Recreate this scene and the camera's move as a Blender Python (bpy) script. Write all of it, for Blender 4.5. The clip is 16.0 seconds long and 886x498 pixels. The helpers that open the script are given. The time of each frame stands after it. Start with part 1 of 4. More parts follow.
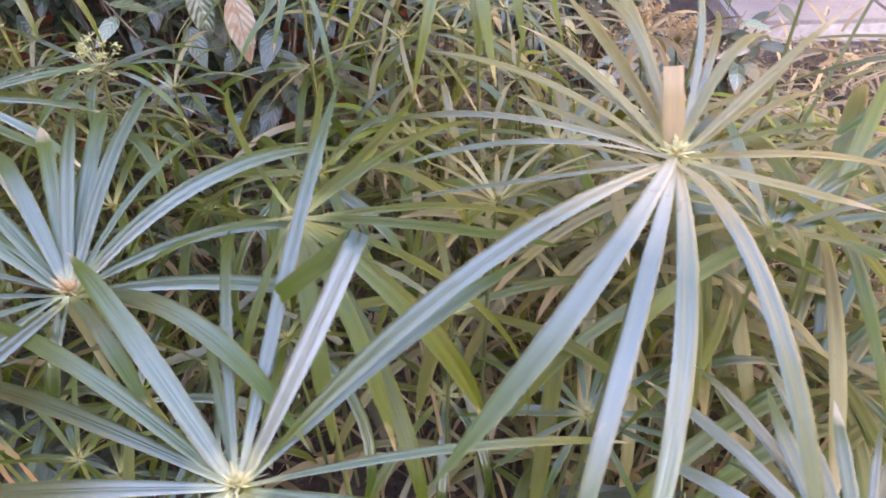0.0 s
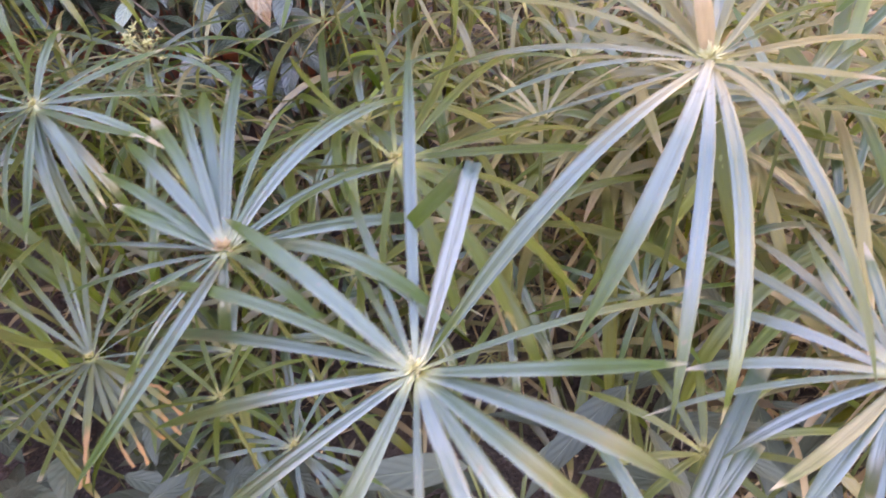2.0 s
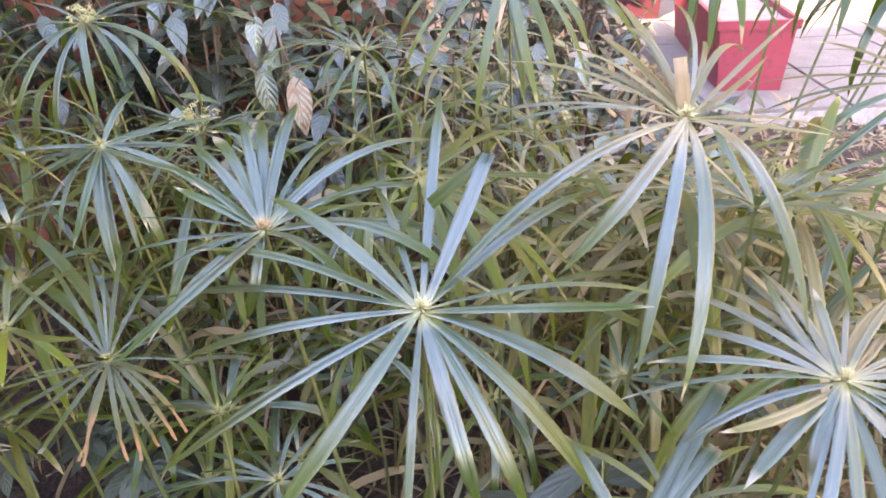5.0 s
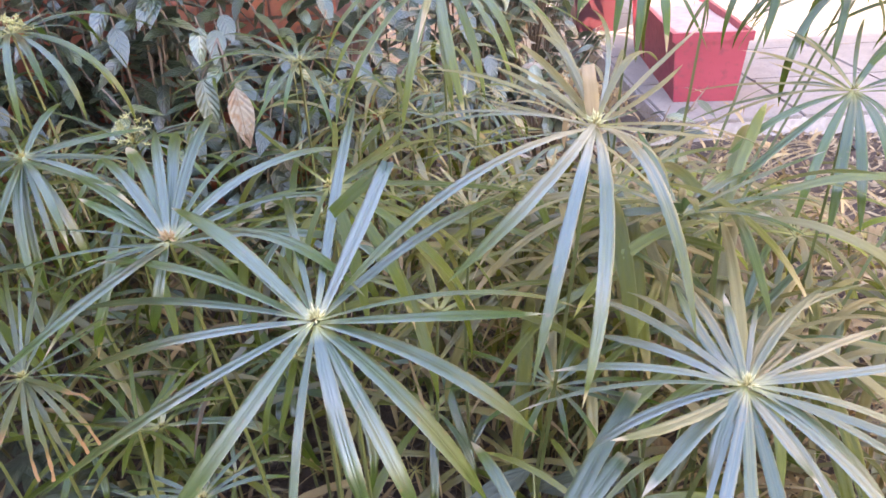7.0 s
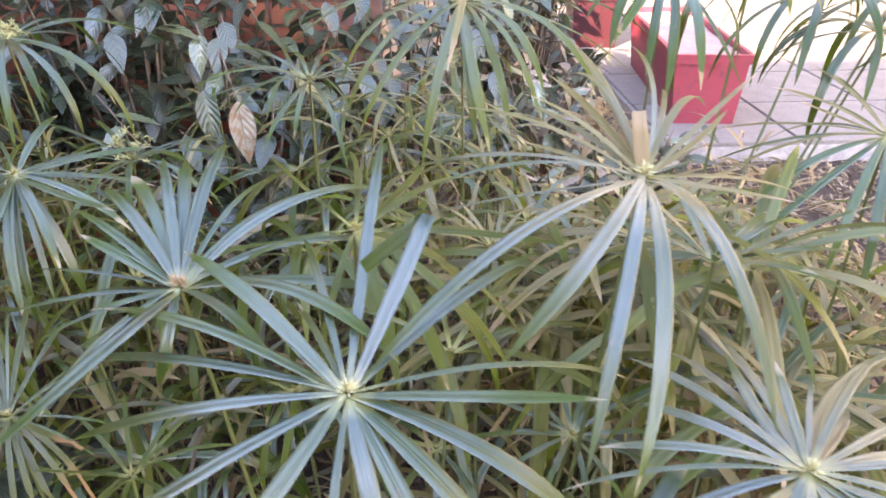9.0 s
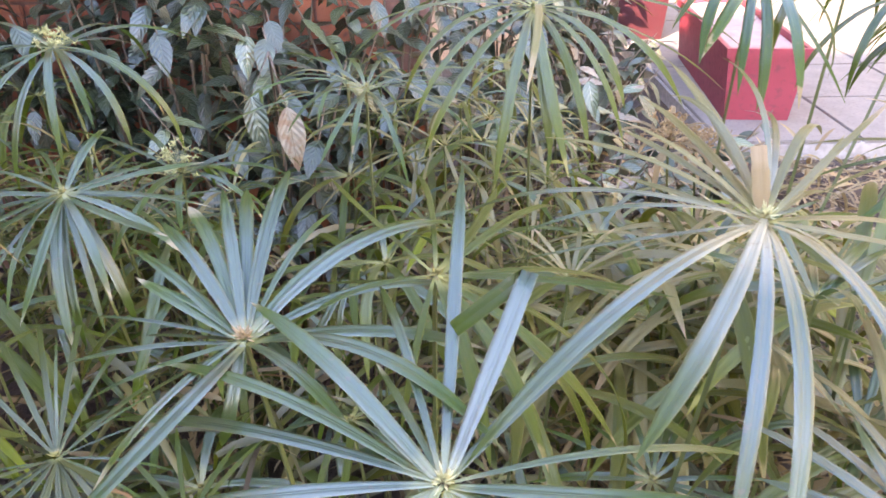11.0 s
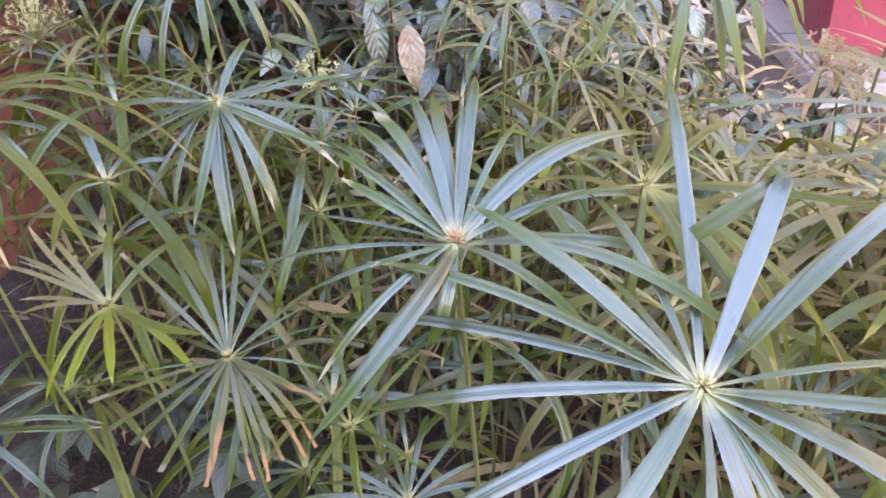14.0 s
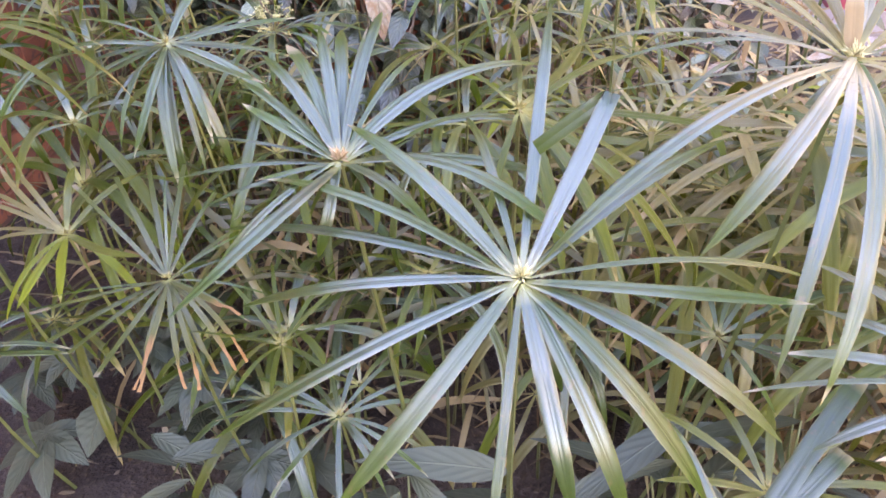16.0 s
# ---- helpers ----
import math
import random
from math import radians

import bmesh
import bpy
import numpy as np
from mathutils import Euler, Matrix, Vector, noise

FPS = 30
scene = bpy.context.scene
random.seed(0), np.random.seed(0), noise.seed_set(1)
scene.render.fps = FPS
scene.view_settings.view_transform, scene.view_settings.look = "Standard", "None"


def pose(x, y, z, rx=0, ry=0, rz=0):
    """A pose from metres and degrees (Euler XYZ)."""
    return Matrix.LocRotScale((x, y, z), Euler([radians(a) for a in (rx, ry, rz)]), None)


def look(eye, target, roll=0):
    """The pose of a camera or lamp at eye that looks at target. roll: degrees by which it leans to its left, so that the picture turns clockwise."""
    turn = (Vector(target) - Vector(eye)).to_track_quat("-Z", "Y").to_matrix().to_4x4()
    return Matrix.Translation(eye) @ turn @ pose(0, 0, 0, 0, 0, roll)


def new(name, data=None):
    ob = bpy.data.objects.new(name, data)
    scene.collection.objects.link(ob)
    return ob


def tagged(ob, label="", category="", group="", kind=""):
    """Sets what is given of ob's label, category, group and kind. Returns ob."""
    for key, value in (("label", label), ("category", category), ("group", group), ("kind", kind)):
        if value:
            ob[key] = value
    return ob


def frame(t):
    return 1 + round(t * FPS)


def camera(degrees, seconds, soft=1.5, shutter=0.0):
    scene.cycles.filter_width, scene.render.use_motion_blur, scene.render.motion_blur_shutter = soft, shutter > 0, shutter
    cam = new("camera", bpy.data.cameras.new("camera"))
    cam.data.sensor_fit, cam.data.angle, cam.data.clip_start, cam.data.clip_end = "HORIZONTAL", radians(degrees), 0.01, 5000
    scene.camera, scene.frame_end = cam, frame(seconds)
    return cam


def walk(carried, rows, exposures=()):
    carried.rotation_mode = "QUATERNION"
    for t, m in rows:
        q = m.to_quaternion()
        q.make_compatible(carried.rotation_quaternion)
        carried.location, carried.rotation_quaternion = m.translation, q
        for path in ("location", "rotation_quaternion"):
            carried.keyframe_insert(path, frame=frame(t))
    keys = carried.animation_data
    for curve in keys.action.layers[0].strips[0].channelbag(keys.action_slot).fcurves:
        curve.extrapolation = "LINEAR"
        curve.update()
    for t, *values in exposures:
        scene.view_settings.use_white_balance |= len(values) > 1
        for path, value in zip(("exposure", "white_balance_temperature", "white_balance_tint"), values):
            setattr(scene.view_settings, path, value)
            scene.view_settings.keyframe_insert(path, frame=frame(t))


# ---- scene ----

# ---------------------------------------------------------------- camera and walk
cam = camera(60.0, 16.0, soft=1.6, shutter=0.6)
ROWS = [
    (0.0, -0.0211, -0.0041, 1.3211, 52.73, 1.56, 0.88),
    (0.5, 0.0108, -0.0102, 1.3093, 52.26, 2.58, 1.05),
    (1.0, -0.0084, -0.0263, 1.2881, 53.09, 3.05, 1.83),
    (1.5, -0.0659, -0.0600, 1.3383, 50.11, 5.56, -3.49),
    (2.0, -0.0902, -0.0949, 1.3932, 46.96, 8.53, -4.50),
    (2.5, -0.1518, -0.1527, 1.2939, 54.59, 3.51, -1.62),
    (3.0, -0.1495, -0.1856, 1.2977, 58.32, 3.72, -0.17),
    (5.5, -0.0950, -0.2900, 1.3138, 61.71, 2.52, -1.45),
    (6.0, -0.0649, -0.2797, 1.3049, 62.08, 2.66, -2.92),
    (6.5, -0.0672, -0.2738, 1.3054, 62.60, 2.19, -3.71),
    (7.0, -0.0568, -0.2784, 1.3028, 62.24, 2.44, -3.00),
    (7.5, -0.0621, -0.2708, 1.2987, 61.38, 1.77, -3.16),
    (8.0, -0.0697, -0.2488, 1.2996, 61.09, 1.07, -2.58),
    (8.5, -0.0664, -0.2317, 1.3062, 61.53, 1.43, -2.35),
    (9.0, -0.1025, -0.2030, 1.3177, 62.63, 0.12, -3.29),
    (11.5, -0.1773, -0.1061, 1.3304, 61.66, 1.01, -0.09),
    (12.0, -0.2164, -0.1095, 1.3312, 61.77, 1.14, 1.11),
    (12.5, -0.2107, -0.1325, 1.3506, 61.33, 1.14, 2.87),
    (13.0, -0.2498, -0.1205, 1.3275, 61.04, 0.87, 1.90),
    (13.5, -0.2534, -0.1154, 1.3256, 58.82, 1.11, 2.91),
    (14.0, -0.2820, -0.1163, 1.3026, 57.18, 0.99, 3.37),
    (14.5, -0.2636, -0.1354, 1.3055, 56.17, 0.78, 4.33),
    (15.0, -0.2195, -0.1646, 1.2974, 55.41, 0.58, 5.28),
    (15.5, -0.1688, -0.1802, 1.3123, 53.71, 2.22, 4.76),
    (16.0, -0.1545, -0.1785, 1.2973, 54.51, 1.75, 4.96),
]
walk(cam, [(t, pose(x, y, z, rx, ry, rz)) for t, x, y, z, rx, ry, rz in ROWS], exposures=[(0.0, 4.24, 9050, 37), (3.0, 4.36, 9100, 42), (5.5, 4.34, 8700, 33), (8.0, 4.18, 8700, 31), (12.0, 4.22, 8450, 28), (14.0, 4.48, 8700, 36), (16.0, 4.50, 9000, 40)])

# ---------------------------------------------------------------- world and sun
SUN_UP, SUN_TURN = 35.0, 215.0  # height of the sun; compass way it stands (180: behind the added near wall)
world = bpy.data.worlds.new("sky")
scene.world = world
world.use_nodes = True
wn = world.node_tree.nodes
sky = wn.new("ShaderNodeTexSky")
sky.sky_type, sky.sun_disc = "NISHITA", False
sky.dust_density, sky.air_density, sky.ozone_density = 0.5, 1.0, 5.0
sky.sun_elevation, sky.sun_rotation = radians(SUN_UP), radians(SUN_TURN)
wn["Background"].inputs["Strength"].default_value = 0.15
world.node_tree.links.new(sky.outputs[0], wn["Background"].inputs["Color"])
sun = new("sun", bpy.data.lights.new("sun", "SUN"))
sun.data.energy, sun.data.angle, sun.data.color = 2.0, radians(0.5), (1.0, 0.95, 0.87)
toward = Vector((math.sin(radians(SUN_TURN)) * math.cos(radians(SUN_UP)), math.cos(radians(SUN_TURN)) * math.cos(radians(SUN_UP)), math.sin(radians(SUN_UP))))
sun.matrix_world = look(toward * 30, (0, 0, 0))


# ---------------------------------------------------------------- materials
class Mat:
    """A small node builder round one Principled surface."""

    def __init__(self, name, rough=0.6, spec=0.5):
        self.m = bpy.data.materials.new(name)
        self.m.use_nodes = True
        self.t = self.m.node_tree
        self.p = self.t.nodes["Principled BSDF"]
        self.p.inputs["Roughness"].default_value = rough
        self.p.inputs["Specular IOR Level"].default_value = spec

    def node(self, kind, **sockets):
        n = self.t.nodes.new(kind)
        for key, value in sockets.items():
            self.put(n.inputs[key.replace("_", " ")], value)
        return n

    def put(self, socket, value):
        if isinstance(value, bpy.types.NodeSocket):
            self.t.links.new(value, socket)
        else:
            socket.default_value = value

    def noise(self, scale, detail=4.0, vector=None, stretch=None):
        n = self.node("ShaderNodeTexNoise", Scale=scale, Detail=detail)
        if vector is None:
            vector = self.node("ShaderNodeTexCoord").outputs["Object"]
        if stretch:
            mp = self.node("ShaderNodeMapping", Vector=vector)
            mp.inputs["Scale"].default_value = stretch
            vector = mp.outputs[0]
        self.put(n.inputs["Vector"], vector)
        return n.outputs["Fac"]

    def ramp(self, fac, *stops):
        n = self.node("ShaderNodeValToRGB", Fac=fac)
        e = n.color_ramp.elements
        while len(e) < len(stops):
            e.new(0.5)
        for el, (at, col) in zip(e, stops):
            el.position, el.color = at, (*col, 1)
        return n.outputs["Color"]

    def mix(self, fac, a, b, blend="MIX"):
        n = self.t.nodes.new("ShaderNodeMix")
        n.data_type, n.blend_type = "RGBA", blend
        self.put(n.inputs[0], fac)
        self.put(n.inputs[6], a if isinstance(a, bpy.types.NodeSocket) else (*a, 1))
        self.put(n.inputs[7], b if isinstance(b, bpy.types.NodeSocket) else (*b, 1))
        return n.outputs[2]

    def maths(self, op, a, b=0.0, c=0.0):
        n = self.t.nodes.new("ShaderNodeMath")
        n.operation = op
        for s, v in zip(n.inputs, (a, b, c)):
            self.put(s, v)
        return n.outputs[0]

    def uv(self):
        s = self.node("ShaderNodeSeparateXYZ", Vector=self.node("ShaderNodeUVMap").outputs[0])
        return s.outputs[0], s.outputs[1]

    def random(self):
        return self.node("ShaderNodeObjectInfo").outputs["Random"]

    def island(self):
        return self.node("ShaderNodeNewGeometry").outputs["Random Per Island"]

    def bump(self, height, strength, distance):
        n = self.node("ShaderNodeBump", Height=height, Strength=strength, Distance=distance)
        self.put(self.p.inputs["Normal"], n.outputs[0])
        return n.outputs[0]

    def color(self, value):
        self.put(self.p.inputs["Base Color"], value if isinstance(value, bpy.types.NodeSocket) else (*value, 1))

    def thin(self, color, share):
        """Lets a share of the light through, as a leaf does."""
        tr = self.node("ShaderNodeBsdfTranslucent", Color=color)
        mx = self.node("ShaderNodeMixShader", Fac=share)
        self.t.links.new(self.p.outputs[0], mx.inputs[1])
        self.t.links.new(tr.outputs[0], mx.inputs[2])
        self.t.links.new(mx.outputs[0], self.t.nodes["Material Output"].inputs[0])


def bract_material(name, deep, fresh, tip, tip_from, rough=0.36, brown=0.0, wax_sheen=1.0, fade_from=0.42, pale_base=0.14):
    m = Mat(name, rough, 0.2)
    m.p.inputs["Coat Roughness"].default_value = 0.25
    m.p.inputs["Coat IOR"].default_value = 2.5
    u, v = m.uv()
    # waxy coat: varies by bract; its fade to the tip imitates lost sky sheen
    sheen = m.maths("MULTIPLY_ADD", m.maths("FRACT", m.maths("MULTIPLY", m.random(), 7.31)), 0.35 * wax_sheen, 0.45 * wax_sheen)
    sheen_fade = m.maths("ADD", v, m.maths("MULTIPLY_ADD", m.noise(14.0, 3.0), 0.6, -0.3))
    m.put(m.p.inputs["Coat Weight"], m.maths("MULTIPLY", sheen, m.ramp(sheen_fade, (fade_from, (1, 1, 1)), (min(1.0, fade_from + 0.42), (0.12, 0.12, 0.12)))))
    tone = m.mix(m.random(), deep, fresh)
    blotch = m.noise(9.0, 3.0)
    tone = m.mix(m.maths("MULTIPLY", blotch, 0.5), tone, fresh)
    # blue-grey base tint that imitates sky sheen on the waxy coat
    tone = m.mix(m.maths("MULTIPLY", sheen, m.ramp(sheen_fade, (fade_from, (0.16, 0.16, 0.16)), (min(1.0, fade_from + 0.4), (0.0, 0.0, 0.0)))), tone, (0.13, 0.195, 0.26))
    tone = m.mix(m.ramp(v, (0.0, (0.80, 0.80, 0.80)), (pale_base, (0, 0, 0))), tone, (0.44, 0.42, 0.15) if pale_base < 0.3 else (0.52, 0.44, 0.26))
    edge = m.maths("ADD", v, m.maths("MULTIPLY_ADD", m.noise(25.0, 3.0), 0.3, -0.15))
    edge = m.maths("ADD", edge, m.maths("MULTIPLY_ADD", m.random(), 0.3, -0.2))
    tone = m.mix(m.ramp(edge, (tip_from, (0, 0, 0)), (min(1.0, tip_from + 0.16), (1, 1, 1))), tone, tip)
    veins = m.maths("SINE", m.maths("MULTIPLY", u, 95.0))
    fine = m.noise(60.0, 3.0, stretch=(1, 1, 1))
    tone = m.mix(m.maths("MULTIPLY_ADD", veins, 0.04, 0.04), tone, (0.02, 0.03, 0.01))
    rim = m.ramp(m.maths("ABSOLUTE", m.maths("SUBTRACT", u, 0.5)), (0.44, (0, 0, 0)), (0.49, (1, 1, 1)))
    tone = m.mix(m.maths("MULTIPLY", rim, 0.22), tone, (0.30, 0.26, 0.11))
    spots = m.ramp(m.noise(120.0, 2.0), (0.66, (0, 0, 0)), (0.74, (1, 1, 1)))
    tone = m.mix(m.maths("MULTIPLY", spots, 0.35 + brown), tone, (0.16, 0.10, 0.04))
    m.color(tone)
    m.put(m.p.inputs["Roughness"], m.maths("MULTIPLY_ADD", fine, 0.25, rough - 0.1))
    groove = m.ramp(m.maths("ABSOLUTE", m.maths("SUBTRACT", u, 0.5)), (0.0, (0, 0, 0)), (0.07, (1, 1, 1)))
    relief = m.maths("ADD", m.maths("MULTIPLY", veins, 0.22), m.maths("MULTIPLY", fine, 1.5))
    m.put(m.p.inputs["Coat Normal"], m.bump(m.maths("ADD", relief, m.maths("MULTIPLY", groove, 2.0)), 0.3, 0.0006))
    m.thin(m.mix(0.5, tone, fresh), 0.35)
    return m.m


M_BRACT = bract_material("sedge_bract", (0.024, 0.050, 0.003), (0.062, 0.104, 0.008), (0.33, 0.24, 0.11), 0.99)
# shaded copy of the bract: little sky sheen is set for low wheels
M_LOW = bract_material("sedge_bract_shaded", (0.034, 0.056, 0.004), (0.082, 0.108, 0.010), (0.33, 0.24, 0.11), 0.97, wax_sheen=0.18)
# main wheels: the painted sky sheen reaches farther out
M_SHEEN = bract_material("sedge_bract_sheen", (0.024, 0.050, 0.004), (0.058, 0.098, 0.010), (0.36, 0.31, 0.19), 0.92, wax_sheen=1.0, fade_from=0.5, pale_base=0.11)
# wide cream base paints in the warm light that falls near the hub
M_CREAM_BASE = bract_material("sedge_bract_cream_base", (0.034, 0.056, 0.006), (0.075, 0.105, 0.013), (0.40, 0.32, 0.17), 0.97, 0.36, 0.1, 1.3, 0.5, 0.34)
# greyer base puts more of the whitish sky sheen into the colour
M_PALE_SHEEN = bract_material("sedge_bract_pale_sheen", (0.036, 0.062, 0.016), (0.085, 0.118, 0.040), (0.42, 0.36, 0.24), 0.92, 0.4, 0.0, 1.1, 0.7)
M_LIME = bract_material("sedge_bract_lime", (0.11, 0.15, 0.008), (0.18, 0.21, 0.015), (0.30, 0.28, 0.08), 0.97, 0.4, 0.0, 0.3)
M_OLD = bract_material("sedge_bract_old", (0.036, 0.050, 0.003), (0.110, 0.112, 0.014), (0.40, 0.30, 0.14), 0.84, 0.5, 0.1, 0.18)
M_YOUNG = bract_material("sedge_bract_young", (0.065, 0.090, 0.012), (0.135, 0.150, 0.028), (0.30, 0.28, 0.08), 0.95, 0.4, 0.0, 0.45)
M_BLUNT = bract_material("sedge_bract_blunt", (0.028, 0.054, 0.006), (0.062, 0.098, 0.014), (0.46, 0.34, 0.19), 0.78, fade_from=0.75)
M_HANGING = bract_material("sedge_bract_hanging", (0.050, 0.078, 0.008), (0.105, 0.130, 0.018), (0.32, 0.27, 0.10), 0.96, 0.4, 0.0, 0.7)
M_PALE = bract_material("sedge_bract_pale", (0.10, 0.10, 0.028), (0.24, 0.205, 0.08), (0.45, 0.33, 0.2), 0.85, 0.45, 0.1, 0.4)
M_DYING = bract_material("sedge_bract_dying", (0.07, 0.08, 0.02), (0.11, 0.115, 0.03), (0.33, 0.17, 0.07), 0.64, 0.45, 0.0, 0.4, pale_base=0.05)
M_CUT = bract_material("sedge_bract_cut", (0.036, 0.052, 0.006), (0.078, 0.092, 0.016), (0.20, 0.17, 0.10), 0.98, 0.4, 0.0, 0.5, pale_base=0.05)
M_DEAD = bract_material("sedge_bract_dead", (0.16, 0.11, 0.06), (0.30, 0.22, 0.12), (0.36, 0.27, 0.17), 0.7, 0.6, 0.3, 0.0)


def blade_material(name, dry):
    m = Mat(name, 0.42 if not dry else 0.7, 0.7)
    u, v = m.uv()
    i = m.island()
    if dry:
        tone = m.ramp(i, (0.0, (0.10, 0.065, 0.035)), (0.4, (0.27, 0.185, 0.085)), (0.75, (0.42, 0.32, 0.16)), (1.0, (0.24, 0.12, 0.05)))
    else:
        m.p.inputs["Coat Weight"].default_value = 0.2
        m.p.inputs["Coat Roughness"].default_value = 0.3
        tone = m.ramp(i, (0.0, (0.035, 0.042, 0.006)), (0.4, (0.055, 0.062, 0.01)), (0.7, (0.09, 0.095, 0.016)), (0.9, (0.16, 0.15, 0.05)), (1.0, (0.22, 0.17, 0.08)))
        tone = m.mix(m.ramp(v, (0.8, (0, 0, 0)), (1.0, (1, 1, 1))), tone, (0.30, 0.22, 0.11))
    tone = m.mix(m.maths("MULTIPLY", m.noise(30, 3), 0.5), tone, (0.12, 0.09, 0.04))
    m.color(tone)
    m.bump(m.maths("SINE", m.maths("MULTIPLY", u, 60.0)), 0.2, 0.0004)
    m.thin(tone, 0.2)
    return m.m


def stem_material():
    m = Mat("sedge_stem", 0.45)
    tone = m.mix(m.random(), (0.05, 0.085, 0.02), (0.10, 0.13, 0.035))
    streak = m.noise(40.0, 3.0, stretch=(3, 3, 0.15))
    tone = m.mix(m.maths("MULTIPLY", streak, 0.6), tone, (0.13, 0.11, 0.045))
    m.color(tone)
    m.bump(streak, 0.3, 0.001)
    return m.m


M_STEM = stem_material()


def simple(name, a, b, scale, rough, bump=0.3, distance=0.002, detail=6.0, third=None, stretch=None):
    m = Mat(name, rough)
    n1, n2 = m.noise(scale, detail, stretch=stretch), m.noise(scale * 6.5, 3.0, stretch=stretch)
    tone = m.mix(m.ramp(n1, (0.35, (0, 0, 0)), (0.65, (1, 1, 1))), a, b)
    if third:
        tone = m.mix(m.ramp(n2, (0.55, (0, 0, 0)), (0.7, (1, 1, 1))), tone, third)
    tone = m.mix(m.maths("MULTIPLY", m.random(), 0.3), tone, b)
    m.color(tone)
    m.put(m.p.inputs["Roughness"], m.maths("MULTIPLY_ADD", n2, 0.2, rough - 0.1))
    m.bump(m.maths("ADD", n1, n2), bump, distance)
    return m


M_FLOWER = simple("sedge_flowers", (0.24, 0.25, 0.09), (0.40, 0.38, 0.18), 90, 0.7).m
M_FLOWER_CREAM = simple("sedge_flowers_cream", (0.34, 0.31, 0.13), (0.48, 0.44, 0.24), 90, 0.7).m
M_FLOWER_DRY = simple("sedge_flowers_dry", (0.20, 0.19, 0.05), (0.30, 0.25, 0.10), 90, 0.7).m
M_FLOWER_BROWN = simple("sedge_flowers_withered", (0.27, 0.16, 0.07), (0.40, 0.28, 0.15), 90, 0.8).m
M_SOIL = simple("soil", (0.026, 0.016, 0.012), (0.055, 0.036, 0.027), 14, 0.95, 0.9, 0.012, third=(0.10, 0.07, 0.05)).m
M_BRICK = simple("brick", (0.17, 0.058, 0.042), (0.42, 0.13, 0.060), 5, 0.85, 0.6, 0.003, third=(0.085, 0.05, 0.05)).m
M_MORTAR = simple("mortar", (0.15, 0.075, 0.058), (0.21, 0.105, 0.08), 40, 0.95, 0.6, 0.003).m
M_POT = simple("red_planter", (0.23, 0.024, 0.040), (0.27, 0.032, 0.050), 5, 0.5, 0.12, 0.002, third=(0.16, 0.03, 0.04)).m
# darkened copy of the red paint: the shade on the second planter
M_POT_SHADED = simple("red_planter_shaded", (0.045, 0.006, 0.010), (0.06, 0.009, 0.013), 5, 0.5, 0.12, 0.002, third=(0.05, 0.012, 0.014)).m
M_SAND = simple("dry_sand", (0.28, 0.18, 0.155), (0.36, 0.24, 0.21), 20, 0.95, 0.5, 0.004).m
M_PAVE = simple("pale_paving", (0.145, 0.130, 0.118), (0.19, 0.170, 0.152), 9, 0.8, 0.3, 0.002, third=(0.11, 0.098, 0.09)).m
M_JOINT = simple("paving_joint", (0.22, 0.20, 0.19), (0.36, 0.33, 0.31), 30, 0.95).m
M_STUCCO = simple("added_wall_stucco", (0.50, 0.43, 0.34), (0.58, 0.50, 0.40), 3, 0.9, 0.3, 0.003).m
M_DARKWALL = simple("shade_wall_paint", (0.36, 0.315, 0.25), (0.42, 0.37, 0.30), 3, 0.9, 0.3, 0.003).m
M_BROWNWALL = simple("brown_added_wall", (0.13, 0.11, 0.075), (0.17, 0.145, 0.10), 3, 0.9, 0.3, 0.003).m
M_WOOD = simple("woody_stem", (0.10, 0.07, 0.045), (0.18, 0.13, 0.09), 60, 0.85, 0.6, 0.001, stretch=(1, 1, 0.2)).m


def litter_material():
    m = Mat("dry_litter", 0.85)
    i = m.island()
    tone = m.ramp(i, (0.0, (0.07, 0.048, 0.026)), (0.3, (0.16, 0.115, 0.06)), (0.55, (0.25, 0.19, 0.105)), (0.8, (0.36, 0.29, 0.18)), (1.0, (0.15, 0.07, 0.03)))
    m.color(m.mix(m.maths("MULTIPLY", m.noise(70, 3), 0.5), tone, (0.16, 0.12, 0.09)))
    return m.m


M_LITTER = litter_material()


def leaf_material(name, a, b, vein, rough=0.33, dry=False, ribs=0.45, gloss=0.6):
    m = Mat(name, rough, 0.6)
    if not dry:
        m.p.inputs["Coat Weight"].default_value = gloss
        m.p.inputs["Coat Roughness"].default_value = 0.24
        m.p.inputs["Coat IOR"].default_value = 1.9
    u, v = m.uv()
    side = m.maths("ABSOLUTE", m.maths("SUBTRACT", u, 0.5))
    rib = m.maths("SINE", m.maths("MULTIPLY", m.maths("SUBTRACT", v, m.maths("MULTIPLY", side, 0.6)), 44.0))
    tone = m.mix(m.random(), a, b)
    tone = m.mix(m.maths("MULTIPLY", m.noise(30, 4), 0.6), tone, b)
    lines = m.ramp(rib, (0.80, (0, 0, 0)), (0.98, (1, 1, 1)))
    mid = m.ramp(side, (0.012, (1, 1, 1)), (0.035, (0, 0, 0)))
    tone = m.mix(m.maths("MULTIPLY", lines, ribs), tone, vein)
    tone = m.mix(m.maths("MULTIPLY", mid, 0.8), tone, vein)
    if dry:
        tone = m.mix(m.ramp(m.noise(45, 4), (0.5, (0, 0, 0)), (0.66, (1, 1, 1))), tone, (0.24, 0.15, 0.09))
    m.color(tone)
    m.bump(m.maths("SUBTRACT", m.maths("MULTIPLY", rib, -1.3 * ribs), mid), 0.6, 0.0025)
    m.thin(tone, 0.15)
    return m.m


